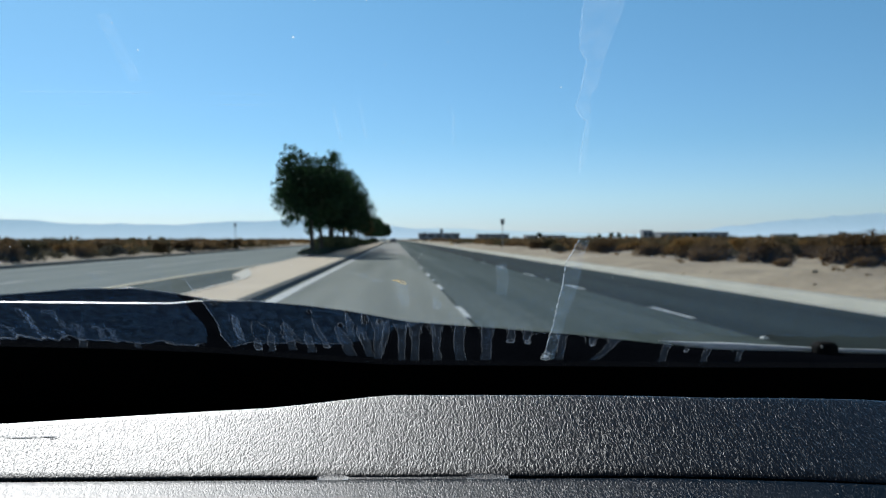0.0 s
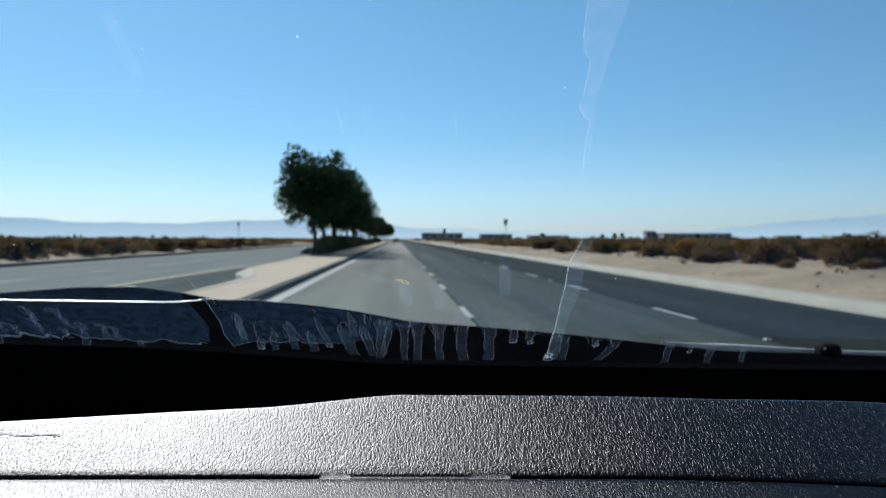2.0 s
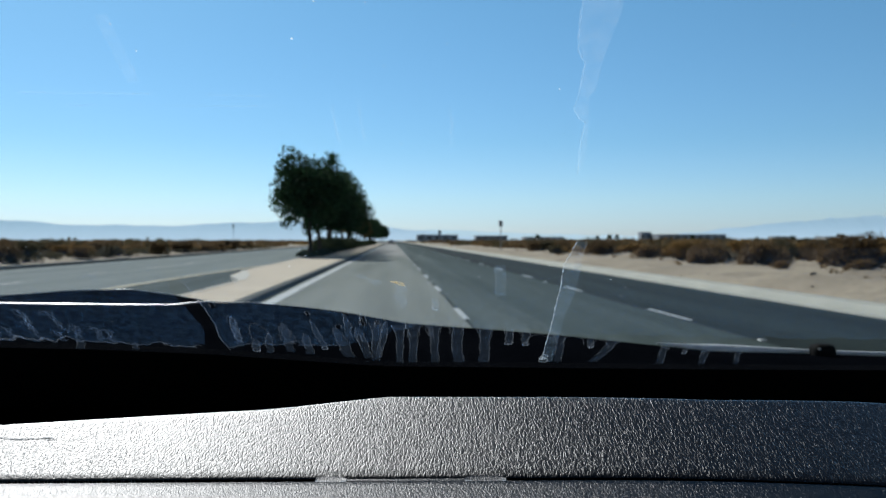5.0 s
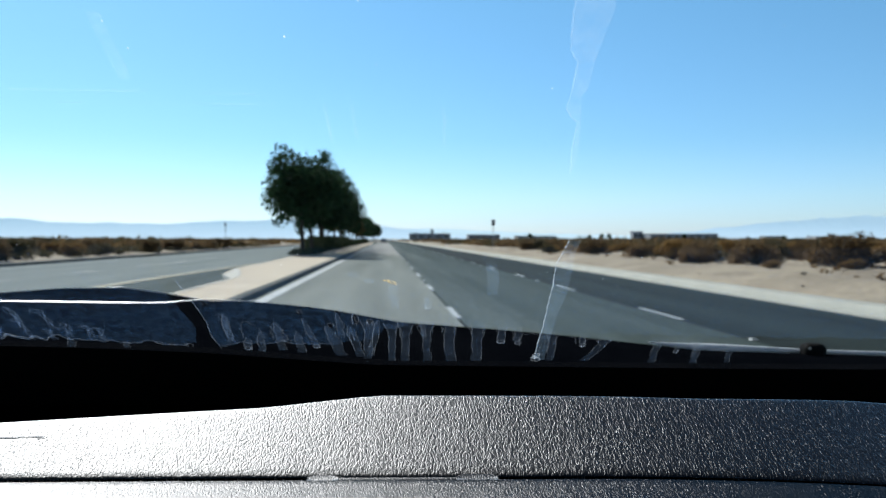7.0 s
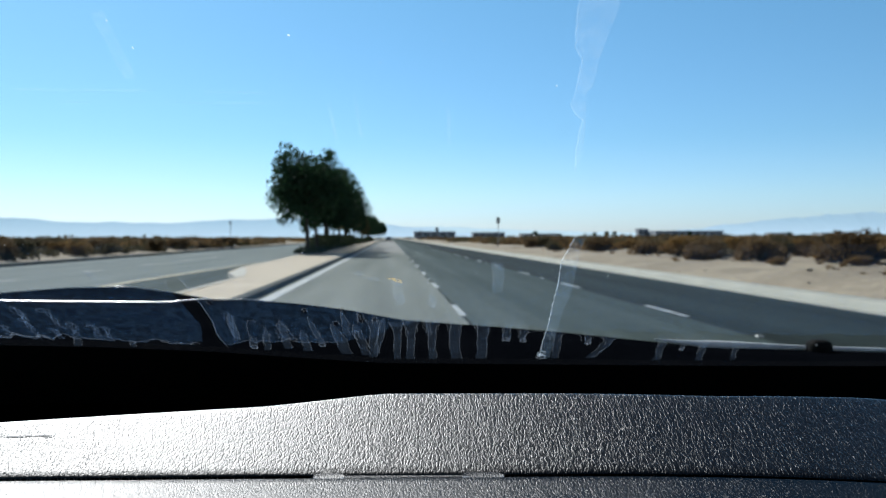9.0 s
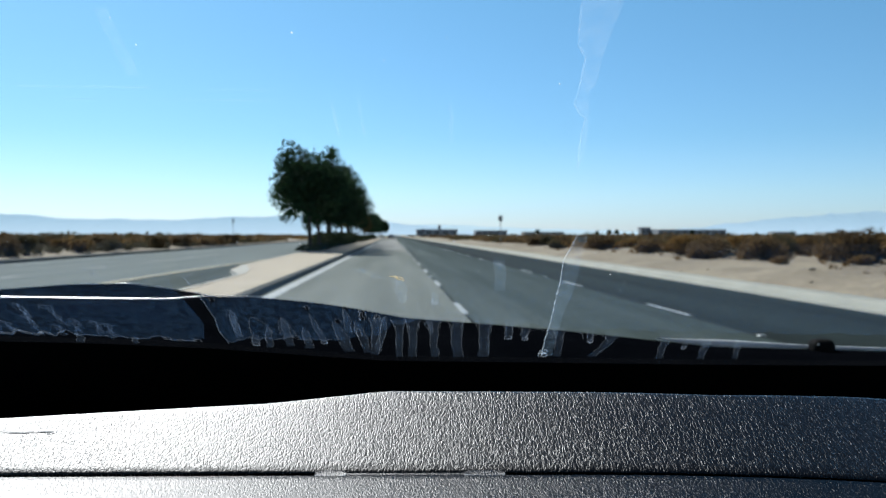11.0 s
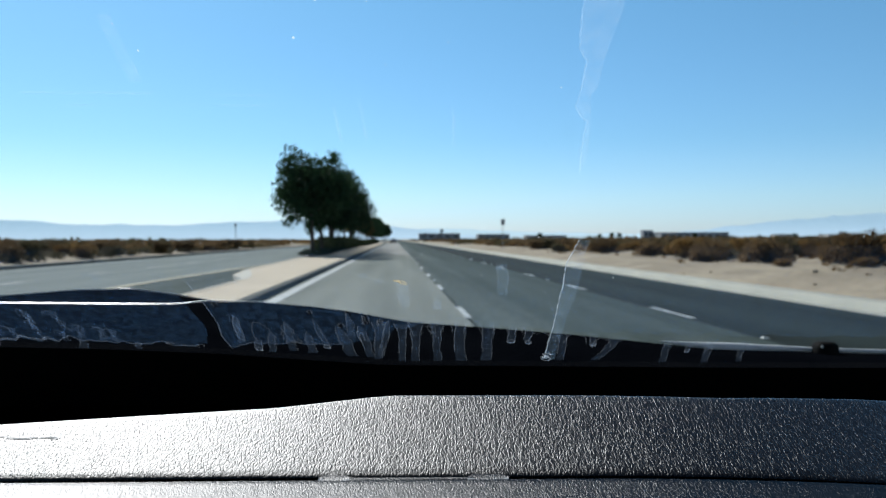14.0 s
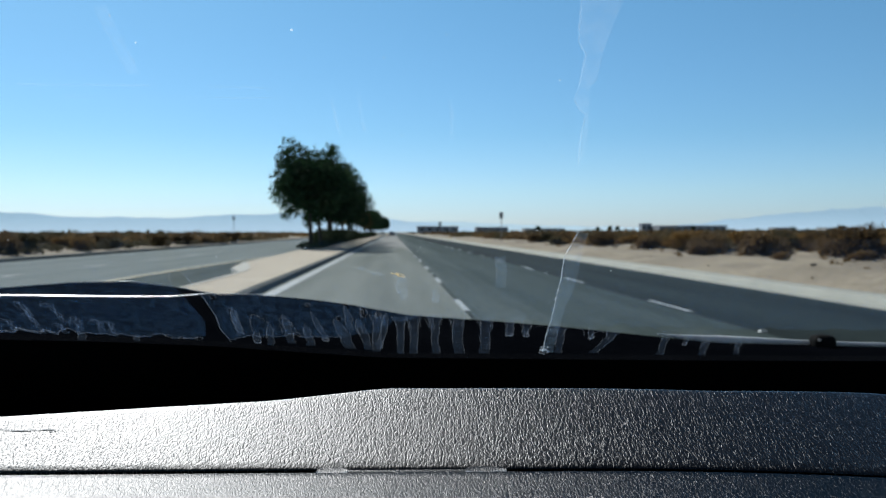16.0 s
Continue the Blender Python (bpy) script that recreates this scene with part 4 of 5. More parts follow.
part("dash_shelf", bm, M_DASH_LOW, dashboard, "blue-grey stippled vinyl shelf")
bm = bmesh.new()
grid(steps(-0.7, 0.7, 20), [0, 1], lambda x, s: (x, seam_y(x) + 0.004 - s * 0.012, UP - 0.0905 - sag(x)), bm)
part("seam_gap", bm, M_BLACK, dashboard)
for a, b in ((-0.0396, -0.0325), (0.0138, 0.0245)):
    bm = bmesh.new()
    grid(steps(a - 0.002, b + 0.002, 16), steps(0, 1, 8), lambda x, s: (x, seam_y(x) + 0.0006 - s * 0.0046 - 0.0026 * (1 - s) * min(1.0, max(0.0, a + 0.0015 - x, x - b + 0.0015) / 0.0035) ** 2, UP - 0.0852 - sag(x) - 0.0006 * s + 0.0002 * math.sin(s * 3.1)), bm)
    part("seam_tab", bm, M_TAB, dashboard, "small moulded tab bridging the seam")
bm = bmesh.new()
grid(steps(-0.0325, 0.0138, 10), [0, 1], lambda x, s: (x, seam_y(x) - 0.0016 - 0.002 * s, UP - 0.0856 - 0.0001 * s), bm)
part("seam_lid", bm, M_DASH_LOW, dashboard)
# old scuffs in the vinyl
bm = bmesh.new()
rs = random.Random(4)
for x0, x1, y0 in ((-0.178, -0.166, 0.3135), (-0.168, -0.153, 0.3128), (-0.156, -0.146, 0.3131), (-0.15, -0.1465, 0.3122)):
    xs4 = steps(x0, x1, 8)
    w = [0.00035 * math.sin(math.pi * (i + 0.4) / 9) for i in range(9)]
    vs = [(bm.verts.new((x, y0 + d + h, pad_z(y0 + d + h) + 0.00025 + UP)), bm.verts.new((x, y0 + d - h, pad_z(y0 + d - h) + 0.00025 + UP))) for x, h, d in zip(xs4, w, [rs.uniform(-0.0003, 0.0003) for _ in xs4])]
    for p, q in zip(vs, vs[1:]):
        bm.faces.new((p[0], p[1], q[1], q[0]))
part("scuff_mark", bm, M_SCUFF, dashboard, "short dull scuff in the vinyl", smooth=False)
# dark well between the pad and the glass
bm = bmesh.new()
grid(steps(-0.75, 0.75, 10), [0, 1, 2, 3], lambda x, s: (x, (0.33, 0.36, 0.5, 0.66)[s], UP + (-0.16, -0.15, -0.15, -0.16)[s]), bm)
part("demister_well", bm, M_BLACK, dashboard, "black well below the windscreen")

# windscreen: leans back over the eye
GLASS_Y, GLASS_Z, LEAN = 0.55, -0.084, radians(32)


def on_glass(a, b, off=0.0):
    """A point of the windscreen: a across, b up along the glass, off outwards."""
    return Vector((a, GLASS_Y - b * math.cos(LEAN) + off * math.sin(LEAN), GLASS_Z + b * math.sin(LEAN) + off * math.cos(LEAN) + UP))


bm = bmesh.new()
grid(steps(-0.72, 0.72, 12), steps(-0.09, 0.75, 8), lambda a, b: on_glass(a, b), bm)
windscreen = part("windscreen", bm, M_GLASS, car, "clear windscreen glass with dried water marks", smooth=False)
windscreen.visible_shadow = False
FRIT = [(-0.75, 0.055), (-0.359, 0.0401), (-0.2901, 0.0314), (-0.2176, 0.027), (-0.145, 0.0189), (-0.0861, 0.0077), (-0.0328, -0.0019), (0.0848, -0.0059), (0.2037, -0.0099), (0.3104, -0.0119), (0.75, -0.013)]
bm = bmesh.new()
grid(steps(-0.72, 0.72, 90), [0, 1], lambda a, s: on_glass(a, -0.1 + (linear(FRIT, a) + 0.1) * s, -0.002), bm)
part("frit_band", bm, M_BLACK, windscreen, "black band along the glass foot")


def ribbon(bm, left, right, off):
    vs = [(bm.verts.new(on_glass(*p, off)), bm.verts.new(on_glass(*q, off))) for p, q in zip(left, right)]
    for (a, b), (c, d) in zip(vs, vs[1:]):
        bm.faces.new((a, b, d, c))


def line_on(bm, pts, width, off, wobble=0.0, seed=0):
    """A thin uneven ridge along pts on the glass."""
    fine = []
    for p, q in zip(pts, pts[1:]):
        n = max(2, int(math.dist(p, q) / 0.0012))
        fine += [(p[0] + (q[0] - p[0]) * i / n, p[1] + (q[1] - p[1]) * i / n) for i in range(n)]
    fine.append(pts[-1])
    fine = [(a + wobble * noise.noise((a * 300, b * 300, seed)), b + wobble * noise.noise((a * 300, b * 300, seed + 9))) for a, b in fine]
    left, right = [], []
    for i, p in enumerate(fine):
        u, v = fine[max(0, i - 1)], fine[min(len(fine) - 1, i + 1)]
        dx, dy = v[0] - u[0], v[1] - u[1]
        d = math.hypot(dx, dy) or 1
        w = width * (0.55 + 0.5 * noise.noise((p[0] * 500, p[1] * 500, seed + 3)) ** 2 + 0.25)
        left.append((p[0] - dy / d * w / 2, p[1] + dx / d * w / 2))
        right.append((p[0] + dy / d * w / 2, p[1] - dx / d * w / 2))
    ribbon(bm, left, right, off)


# (across, up, across, up at the foot, width, bead at the foot)
DRIPS_MID = [
    (-0.0339, 0.0599, -0.0387, 0.0029, 0.0059, 0), (-0.0206, 0.0567, -0.0222, -0.001, 0.0052, 0), (-0.0113, 0.0599, -0.0129, -0.001, 0.0059, 0), (-0.0011, 0.0575, -0.0004, 0.0366, 0.0029, 0),
    (0.0021, 0.0615, 0.0019, -0.001, 0.0056, 0), (0.0156, 0.0694, 0.0183, -0.001, 0.007, 0), (0.0339, 0.0599, 0.0358, -0.001, 0.0074, 0), (0.0498, 0.0599, 0.0507, 0.027, 0.0054, 1),
    (0.06, 0.0567, 0.0613, 0.0252, 0.0047, 1), (0.0832, 0.0452, 0.0865, -0.001, 0.0056, 0), (0.103, 0.0435, 0.106, 0.0216, 0.0041, 1), (0.1218, 0.0366, 0.1114, -0.001, 0.0068, 0),
    (0.1541, 0.0366, 0.1583, -0.0049, 0.0053, 0), (0.1702, 0.0366, 0.1718, 0.0105, 0.003, 1), (0.1823, 0.0366, 0.1887, -0.0059, 0.0053, 0), (0.2054, 0.0279, 0.212, -0.0049, 0.0038, 0)]
DRIPS_SIDE = [
    (-0.1046, 0.0452, -0.1086, 0.0152, 0.0044, 0), (-0.0932, 0.0599, -0.0943, 0.017, 0.0051, 0), (-0.081, 0.0452, -0.0823, 0.0133, 0.0052, 0), (-0.0749, 0.0647, -0.0705, 0.0198, 0.0036, 1),
    (-0.0614, 0.0535, -0.0553, 0.0077, 0.0074, 0), (-0.0532, 0.0725, -0.0536, 0.0366, 0.0043, 0), (-0.0478, 0.0535, -0.0432, 0.0058, 0.0059, 0), (-0.0278, 0.0615, -0.0361, 0.0077, 0.0044, 0),
    (-0.1233, 0.0678, -0.1251, 0.0314, 0.0043, 0), (-0.1152, 0.0366, -0.117, 0.017, 0.0045, 1), (-0.2808, 0.0435, -0.2878, 0.0252, 0.0037, 0), (-0.2271, 0.0366, -0.2316, 0.0234, 0.0052, 0),
    (-0.1932, 0.0314, -0.1955, 0.0216, 0.0037, 0), (0.0375, 0.1316, 0.0411, 0.096, 0.0071, 0), (-0.0181, 0.1091, -0.0174, 0.0808, 0.006, 0), (0.002, 0.0931, 0.0021, 0.0778, 0.0041, 1)]
for i, (a0, b0, a1, b1, w, bead) in enumerate(DRIPS_MID + DRIPS_SIDE):
    flare = i < len(DRIPS_MID)
    rows3 = [(a0 + (a1 - a0) * s + 0.0014 * noise.noise((i * 3.7, s * 3, 1)), b0 + (b1 - b0) * s, w * ((0.46 + 0.5 * max(0.0, 1 - s * 3.5) ** 1.5 if flare else 0.12 + 0.36 * min(1, s * 3) ** 0.6) + 0.16 * noise.noise((i * 2.3, s * 5, 4)))) for s in steps(0, 1, 18)]
    if b1 > 0.07:          # broad smears above the film
        rows3 = [(a, b, w * (0.42 + 0.1 * noise.noise((i, b * 90, 3)))) for a, b, h in rows3]
    left, right = [(a - h, b) for a, b, h in rows3], [(a + h, b) for a, b, h in rows3]
    bm = bmesh.new()
    ribbon(bm, left, right, 0.0006)
    drip = part("dried_drip", bm, M_STREAK_BLUE if b1 > 0.07 else M_DRIP, windscreen, "pale dried water drip", smooth=False)
    drip.visible_shadow = False
    bm = bmesh.new()
    line_on(bm, left[:15], 0.0004, 0.0009, 0.0005, i)
    line_on(bm, right[3:], 0.0003, 0.0009, 0.0005, i + 50)
    if bead:
        a, b, h = rows3[-1]
        line_on(bm, [(a + h * 1.1 * math.cos(q), b + 0.0022 + 0.0026 * math.sin(q)) for q in steps(0, 2 * math.pi, 12)], 0.0007, 0.0011, 0.0002, i)
        line_on(bm, [(a - h, b), (a + h, b)], 0.0012, 0.0012, 0.0002, i)
    rim = part("drip_rim", bm, M_RIM, drip, smooth=False)
    rim.visible_shadow = False

ARCHES = [  # from, to across; foot, crown
    (-0.1166, -0.1029, 0.0366, 0.0599), (-0.0980, -0.0883, 0.0332, 0.0567), (-0.0454, -0.0419, 0.0551, 0.0678), (-0.0358, -0.0326, 0.0535, 0.0615)]
for p, q in zip(DRIPS_MID[1:], DRIPS_MID[2:]):
    if 0.004 < q[0] - p[0] < 0.03:
        top = min(p[1], q[1])
        ARCHES.append((p[0] + p[4] * 0.5, q[0] - q[4] * 0.5, top - 0.017, top - 0.003))
WISPS = [  # top and foot of slanting wisps
    (-0.2506, 0.0808, -0.2510, 0.0366), (-0.2355, 0.0785, -0.2292, 0.0493), (-0.2248, 0.0591, -0.2261, 0.0384), (-0.2136, 0.0559, -0.2121, 0.0366), (-0.2715, 0.0575, -0.2641, 0.0401), (-0.2750, 0.0694, -0.2746, 0.0452), (-0.1243, 0.0709, -0.1251, 0.0314), (-0.2494, 0.0725, -0.2512, 0.0567), (-0.2072, 0.0518, -0.2059, 0.0332), (-0.2386, 0.0493, -0.2369, 0.0349), (-0.1935, 0.1225, -0.1885, 0.1145)]
for i, (a0, a1, b0, b1) in enumerate(ARCHES):
    pts = [(a0 + (a1 - a0) * s, b0 + (b1 - b0) * (math.sin(math.pi * min(1, s ** 0.7)) ** 0.6 if s < 1 else 0)) for s in steps(0.0, 1, 16)]
    bm = bmesh.new()
    line_on(bm, pts, 0.00038, 0.0009, 0.0014, i)
    o = part("drip_outline", bm, M_RIM, windscreen, "thin pale outline of a dried drop", smooth=False)
    o.visible_shadow = False
for i, (a0, b0, a1, b1) in enumerate(WISPS):
    w, h = a1 - a0, b0 - b1
    pts = [(a0 - 0.003, b0 - h * 0.25), (a0 - 0.0015, b0 - h * 0.06), (a0, b0), (a0 + w * 0.25 + 0.002, b0 - h * 0.15), (a0 + w * 0.5, b0 - h * 0.5), (a0 + w * 0.7 - 0.001, b0 - h * 0.8), (a1, b1), (a1 + 0.0015, b1 + h * 0.12)]
    bm = bmesh.new()
    line_on(bm, pts, 0.0008, 0.0007, 0.002, i + 3)
    line_on(bm, [(p + 0.0014, q - 0.001) for p, q in pts[1:6]], 0.0016, 0.0008, 0.003, i + 13)
    line_on(bm, [(p - 0.0012, q - 0.002) for p, q in pts[2:7]], 0.0012, 0.00085, 0.0034, i + 23)
    line_on(bm, pts[1:], 0.0004, 0.0009, 0.0022, i + 7)
    o = part("dried_wisp", bm, M_WISP, windscreen, "pale bluish dried wisp", smooth=False)
    o.visible_shadow = False


def film_foot(a):
    base = linear([(-0.72, 0.05), (-0.2876, 0.0366), (-0.2289, 0.035), (-0.1694, 0.0261), (-0.1337, 0.022), (-0.12, 0.029), (-0.06, 0.026), (-0.036, 0.034), (-0.025, 0.05), (0.0, 0.056), (0.05, 0.051), (0.1, 0.044), (0.2, 0.036), (0.72, 0.03)], a)
    return base + 0.004 * noise.noise((a * 190, 0, 2)) + 0.008 * max(0, noise.noise((a * 70, 4, 2)))


BAR = [(0.115, -0.150, -0.1405), (0.105, -0.151, -0.1398), (0.085, -0.1475, -0.1372), (0.06, -0.1435, -0.1352), (0.04, -0.1470, -0.137), (0.017, -0.151, -0.134)]


def bar_side(b, k):
    return linear([(r[0], r[k]) for r in reversed(BAR)], b)


# clear bare spots in the film: across, up, half width, half height
HOLES = [(-0.0759, 0.0732, 0.0012, 0.0027), (-0.0526, 0.0747, 0.0016, 0.0046), (-0.0428, 0.0631, 0.002, 0.0071), (-0.0339, 0.0591, 0.0016, 0.004), (-0.0588, 0.0543, 0.002, 0.0032), (-0.1732, 0.0288, 0.0021, 0.002), (-0.1653, 0.0261, 0.0017, 0.0018), (-0.1544, 0.0252, 0.0026, 0.0022), (-0.1314, 0.0852, 0.0016, 0.003), (-0.047, 0.0366, 0.0014, 0.0069), (-0.09, 0.031, 0.003, 0.0022)]


def bare(a, b):
    for x, y, w, h in HOLES:
        if abs(a - x) < 2 * w and ((a - x) / w) ** 2 + ((b - y) / h) ** 2 < 1 + 0.5 * noise.noise((a * 500, b * 300, 8)):
            return True
    return False


for a0, a1, cut in ((-0.6, None, 1), (None, 0.6, 2)):
    bm = bmesh.new()
    cols, levels = 380, 40
    for i in range(cols):
        quads = []
        for j in (i, i + 1):
            s = j / cols
            col = []
            for r in [q ** 1.4 for q in steps(0, 1, levels)]:
                foot = film_foot(-0.15) if cut == 1 else film_foot(-0.137)
                b_mid = foot + (0.15 - foot) * r
                end = bar_side(b_mid, cut) + 0.0007 * noise.noise((b_mid * 400, cut, 0))
                a = (a0 + (end - a0) * s ** 0.8) if cut == 1 else (end + (a1 - end) * s ** 1.3)
                foot = film_foot(a)
                col.append((a, foot + (0.15 - foot) * r))
            quads.append([(bm.verts.new(on_glass(*c, 0.0003)), c) for c in col])
        mids = [((quads[0][r][1][0] + quads[1][r][1][0]) / 2, (quads[0][r][1][1] + quads[0][r + 1][1][1]) / 2) for r in range(levels)]
        quads = [[v for v, c in q] for q in quads]
        for r in range(levels):
            if bare(*mids[r]):
                continue
            bm.faces.new((quads[0][r], quads[1][r], quads[1][r + 1], quads[0][r + 1]))
    bmesh.ops.remove_doubles(bm, verts=bm.verts, dist=1e-6)
    film = part("dirt_film", bm, M_FILM, windscreen, "thin bluish dirt film on the glass", smooth=False)
    film.visible_shadow = False
    bm = bmesh.new()
    if cut == 1:
        line_on(bm, [(a, film_foot(a)) for a in steps(-0.3, -0.155, 90)], 0.0007, 0.0009, 0.0003, 5)
        line_on(bm, [(a, film_foot(a) + 0.0015) for a in steps(-0.285, -0.245, 30)], 0.0012, 0.0011, 0.0002, 8)
    else:
        line_on(bm, [(a, film_foot(a)) for a in steps(-0.134, -0.06, 60)], 0.0005, 0.0009, 0.0003, 6)
        line_on(bm, [(bar_side(b, 2), b) for b in steps(0.112, 0.02, 60)], 0.0006, 0.0009, 0.0006, 7)
    for x, y, w, h in HOLES:
        if (x < -0.14) == (cut == 1):
            line_on(bm, [(x + w * 1.05 * math.cos(q), y + h * 1.05 * math.sin(q)) for q in steps(-0.6, 4.4, 16)], 0.0005, 0.0009, 0.0006, 5)
    edge = part("film_edge", bm, M_RIM, film, "pale crusted edge of the film", smooth=False)
    edge.visible_shadow = False

LONG = [(0.0762, 0.1563), (0.075, 0.146), (0.0728, 0.1316), (0.0745, 0.1057), (0.0749, 0.0808), (0.0756, 0.0535), (0.0753, 0.0234), (0.0762, 0.0)]
LONG_R = [(0.0821, 0.1563), (0.0817, 0.146), (0.0825, 0.1253), (0.0841, 0.0917), (0.082, 0.0694), (0.0825, 0.0452), (0.0827, 0.0189), (0.0832, 0.0)]
TALL = [(0.0532, 0.3224), (0.0539, 0.3069), (0.0555, 0.2923), (0.0593, 0.2864), (0.0594, 0.2761), (0.0594, 0.2645), (0.0587, 0.26), (0.0621, 0.2533), (0.0654, 0.2504), (0.0649, 0.2429), (0.0656, 0.2312), (0.0674, 0.2145)]
TALL_R = [(0.0669, 0.3224), (0.0682, 0.3122), (0.0673, 0.3042), (0.0663, 0.2944), (0.0657, 0.287), (0.0659, 0.2761), (0.0658, 0.2712), (0.0639, 0.2679), (0.0661, 0.2533), (0.0667, 0.2486), (0.0678, 0.2391), (0.0692, 0.2272)]


def streak(name, left, right, mat, rim_width, label, rim=M_STREAK):
    bm = bmesh.new()
    ribbon(bm, left, right, 0.0005)
    s = part(name, bm, mat, windscreen, label, smooth=False)
    bm = bmesh.new()
    line_on(bm, left, rim_width, 0.0009, 0.0004, 31)
    e = part("streak_rim", bm, rim, s, smooth=False)
    s.visible_shadow = e.visible_shadow = False


streak("dried_streak", LONG, LONG_R, M_STREAK_BLUE, 0.0007, "long dried water streak on the glass", M_RIM_BRIGHT)
streak("dried_streak", TALL, TALL_R, M_STREAK, 0.0008, "tall pale dried streak on the glass", M_RIM)
bm = bmesh.new()
for a, b, w, h in ((0.0768, 0.0075, 0.0026, 0.0022), (0.0762, 0.0035, 0.0022, 0.0012), (0.0772, 0.0, 0.003, 0.003)):
    line_on(bm, [(a + w * math.cos(q), b + h * math.sin(q)) for q in steps(0, 2 * math.pi, 14)], 0.0008, 0.0011, 0.0003, 12)
o = part("drip_bead", bm, M_RIM_BRIGHT, windscreen, "bright crusted bead at a streak's foot", smooth=False)
o.visible_shadow = False
bm = bmesh.new()
line_on(bm, [(-0.1512, 0.098), (-0.1508, 0.108), (-0.1492, 0.1135), (-0.1462, 0.116), (-0.1428, 0.1145), (-0.1405, 0.1095), (-0.1388, 0.1)], 0.0005, 0.0009, 0.0003, 41)
o = part("film_edge", bm, M_RIM, windscreen, "pale crusted edge of the film", smooth=False)
o.visible_shadow = False
bm = bmesh.new()
for a, b, w, h in ((-0.0394, 0.119, 0.0026, 0.0023), (-0.0315, 0.1124, 0.0028, 0.0025), (0.002, 0.078, 0.003, 0.0018)):
    bm.faces.new([bm.verts.new(on_glass(a + w * math.cos(q) * (1 + 0.15 * math.sin(q * 3 + a * 900)), b + h * math.sin(q), 0.0007)) for q in steps(0, 2 * math.pi * 15 / 16, 15)])
o = part("dried_drop", bm, M_STREAK_BLUE, windscreen, "pale dried drop", smooth=False)
o.visible_shadow = False
bm = bmesh.new()
for a, b, r in ((-0.0394, 0.119, 0.0026), (-0.0315, 0.1124, 0.0028)):
    line_on(bm, [(a + r * math.cos(q), b + r * 0.9 * math.sin(q)) for q in steps(0, 2 * math.pi, 14)], 0.0005, 0.0009, 0.0004, 3)
line_on(bm, [(-0.052, 0.123), (-0.04, 0.1185), (-0.03, 0.112), (-0.0225, 0.106), (-0.021, 0.09), (-0.0205, 0.082)], 0.0004, 0.0009, 0.0006, 4)
line_on(bm, [(-0.021, 0.1135), (-0.016, 0.112), (-0.014, 0.1), (-0.0155, 0.083)], 0.0004, 0.0009, 0.0006, 14)
o = part("drip_outline", bm, M_RIM, windscreen, "thin pale outline of a dried drop", smooth=False)
o.visible_shadow = False
bm = bmesh.new()
line_on(bm, [(-0.0235, 0.1125), (-0.0205, 0.111), (-0.018, 0.1085), (-0.0155, 0.1075)], 0.0017, 0.0012, 0.0012, 2)
line_on(bm, [(-0.021, 0.1125), (-0.018, 0.1115), (-0.0158, 0.109)], 0.0007, 0.0013, 0.001, 6)
splat = part("insect_splat", bm, M_SPLAT, windscreen, "small yellow insect splat", smooth=False)
splat.visible_shadow = False

SPOTS = [(-0.0517, 0.2981, 0.0008), (0.0514, 0.2712, 0.0006), (-0.0415, 0.3158, 0.0006), (-0.0234, 0.3153, 0.0004), (-0.049, 0.2836, 0.0003), (-0.0184, 0.2839, 0.0004), (-0.1162, 0.305, 0.0005), (-0.111, 0.2917, 0.0006), (-0.1498, 0.2437, 0.0004)]
rg = random.Random(9)
bm, dk = bmesh.new(), bmesh.new()


def speck(target, a, b, r):
    n = 7
    target.faces.new([target.verts.new(on_glass(a + r * rg.uniform(0.7, 1.3) * math.cos(k * 6.283 / n), b + r * rg.uniform(0.8, 1.7) * math.sin(k * 6.283 / n), 0.001)) for k in range(n)])


for a, b, r in SPOTS:
    speck(bm, a, b, r * 0.62)
for _ in range(36):
    b = rg.uniform(0.06, 0.33)
    speck(bm, rg.uniform(-0.26, 0.26), b, rg.uniform(0.0001, 0.00035))
for _ in range(34):
    speck(bm, rg.uniform(-0.26, 0.12), rg.uniform(0.11, 0.16), rg.uniform(0.00015, 0.00045))
for _ in range(24):
    speck(dk, rg.uniform(-0.02, 0.2), rg.uniform(0.18, 0.25), rg.uniform(0.0001, 0.00025))
for target, mat, word in ((bm, M_SPECK, "tiny pale dust specks on the glass"), (dk, M_SPECK_DARK, "tiny dark insect specks on the glass")):
    o = part("dust_specks", target, mat, windscreen, word, smooth=False)
    o["kind"] = "stuff"
    o.visible_shadow = False

# faint wiper smears
bm = bmesh.new()
for a0, a1, b, w in ((-0.165, -0.11, 0.2695, 0.0016), (-0.09, -0.062, 0.268, 0.0014), (-0.15, -0.06, 0.262, 0.001)):
    line_on(bm, [(a0, b), (a1, b - 0.0008)], w, 0.0006, 0.0003, 21)
for a, b0, b1, w in ((-0.041, 0.262, 0.238, 0.0018), (-0.03, 0.266, 0.24, 0.0016), (0.008, 0.26, 0.235, 0.0018), (-0.118, 0.31, 0.275, 0.006)):
    line_on(bm, [(a, b0), (a + 0.001, b1)], w, 0.0006, 0.0006, 22)
smear = part("wiper_smear", bm, M_SMEAR, windscreen, "faint wiper smears on the glass", smooth=False)
smear.visible_shadow = False

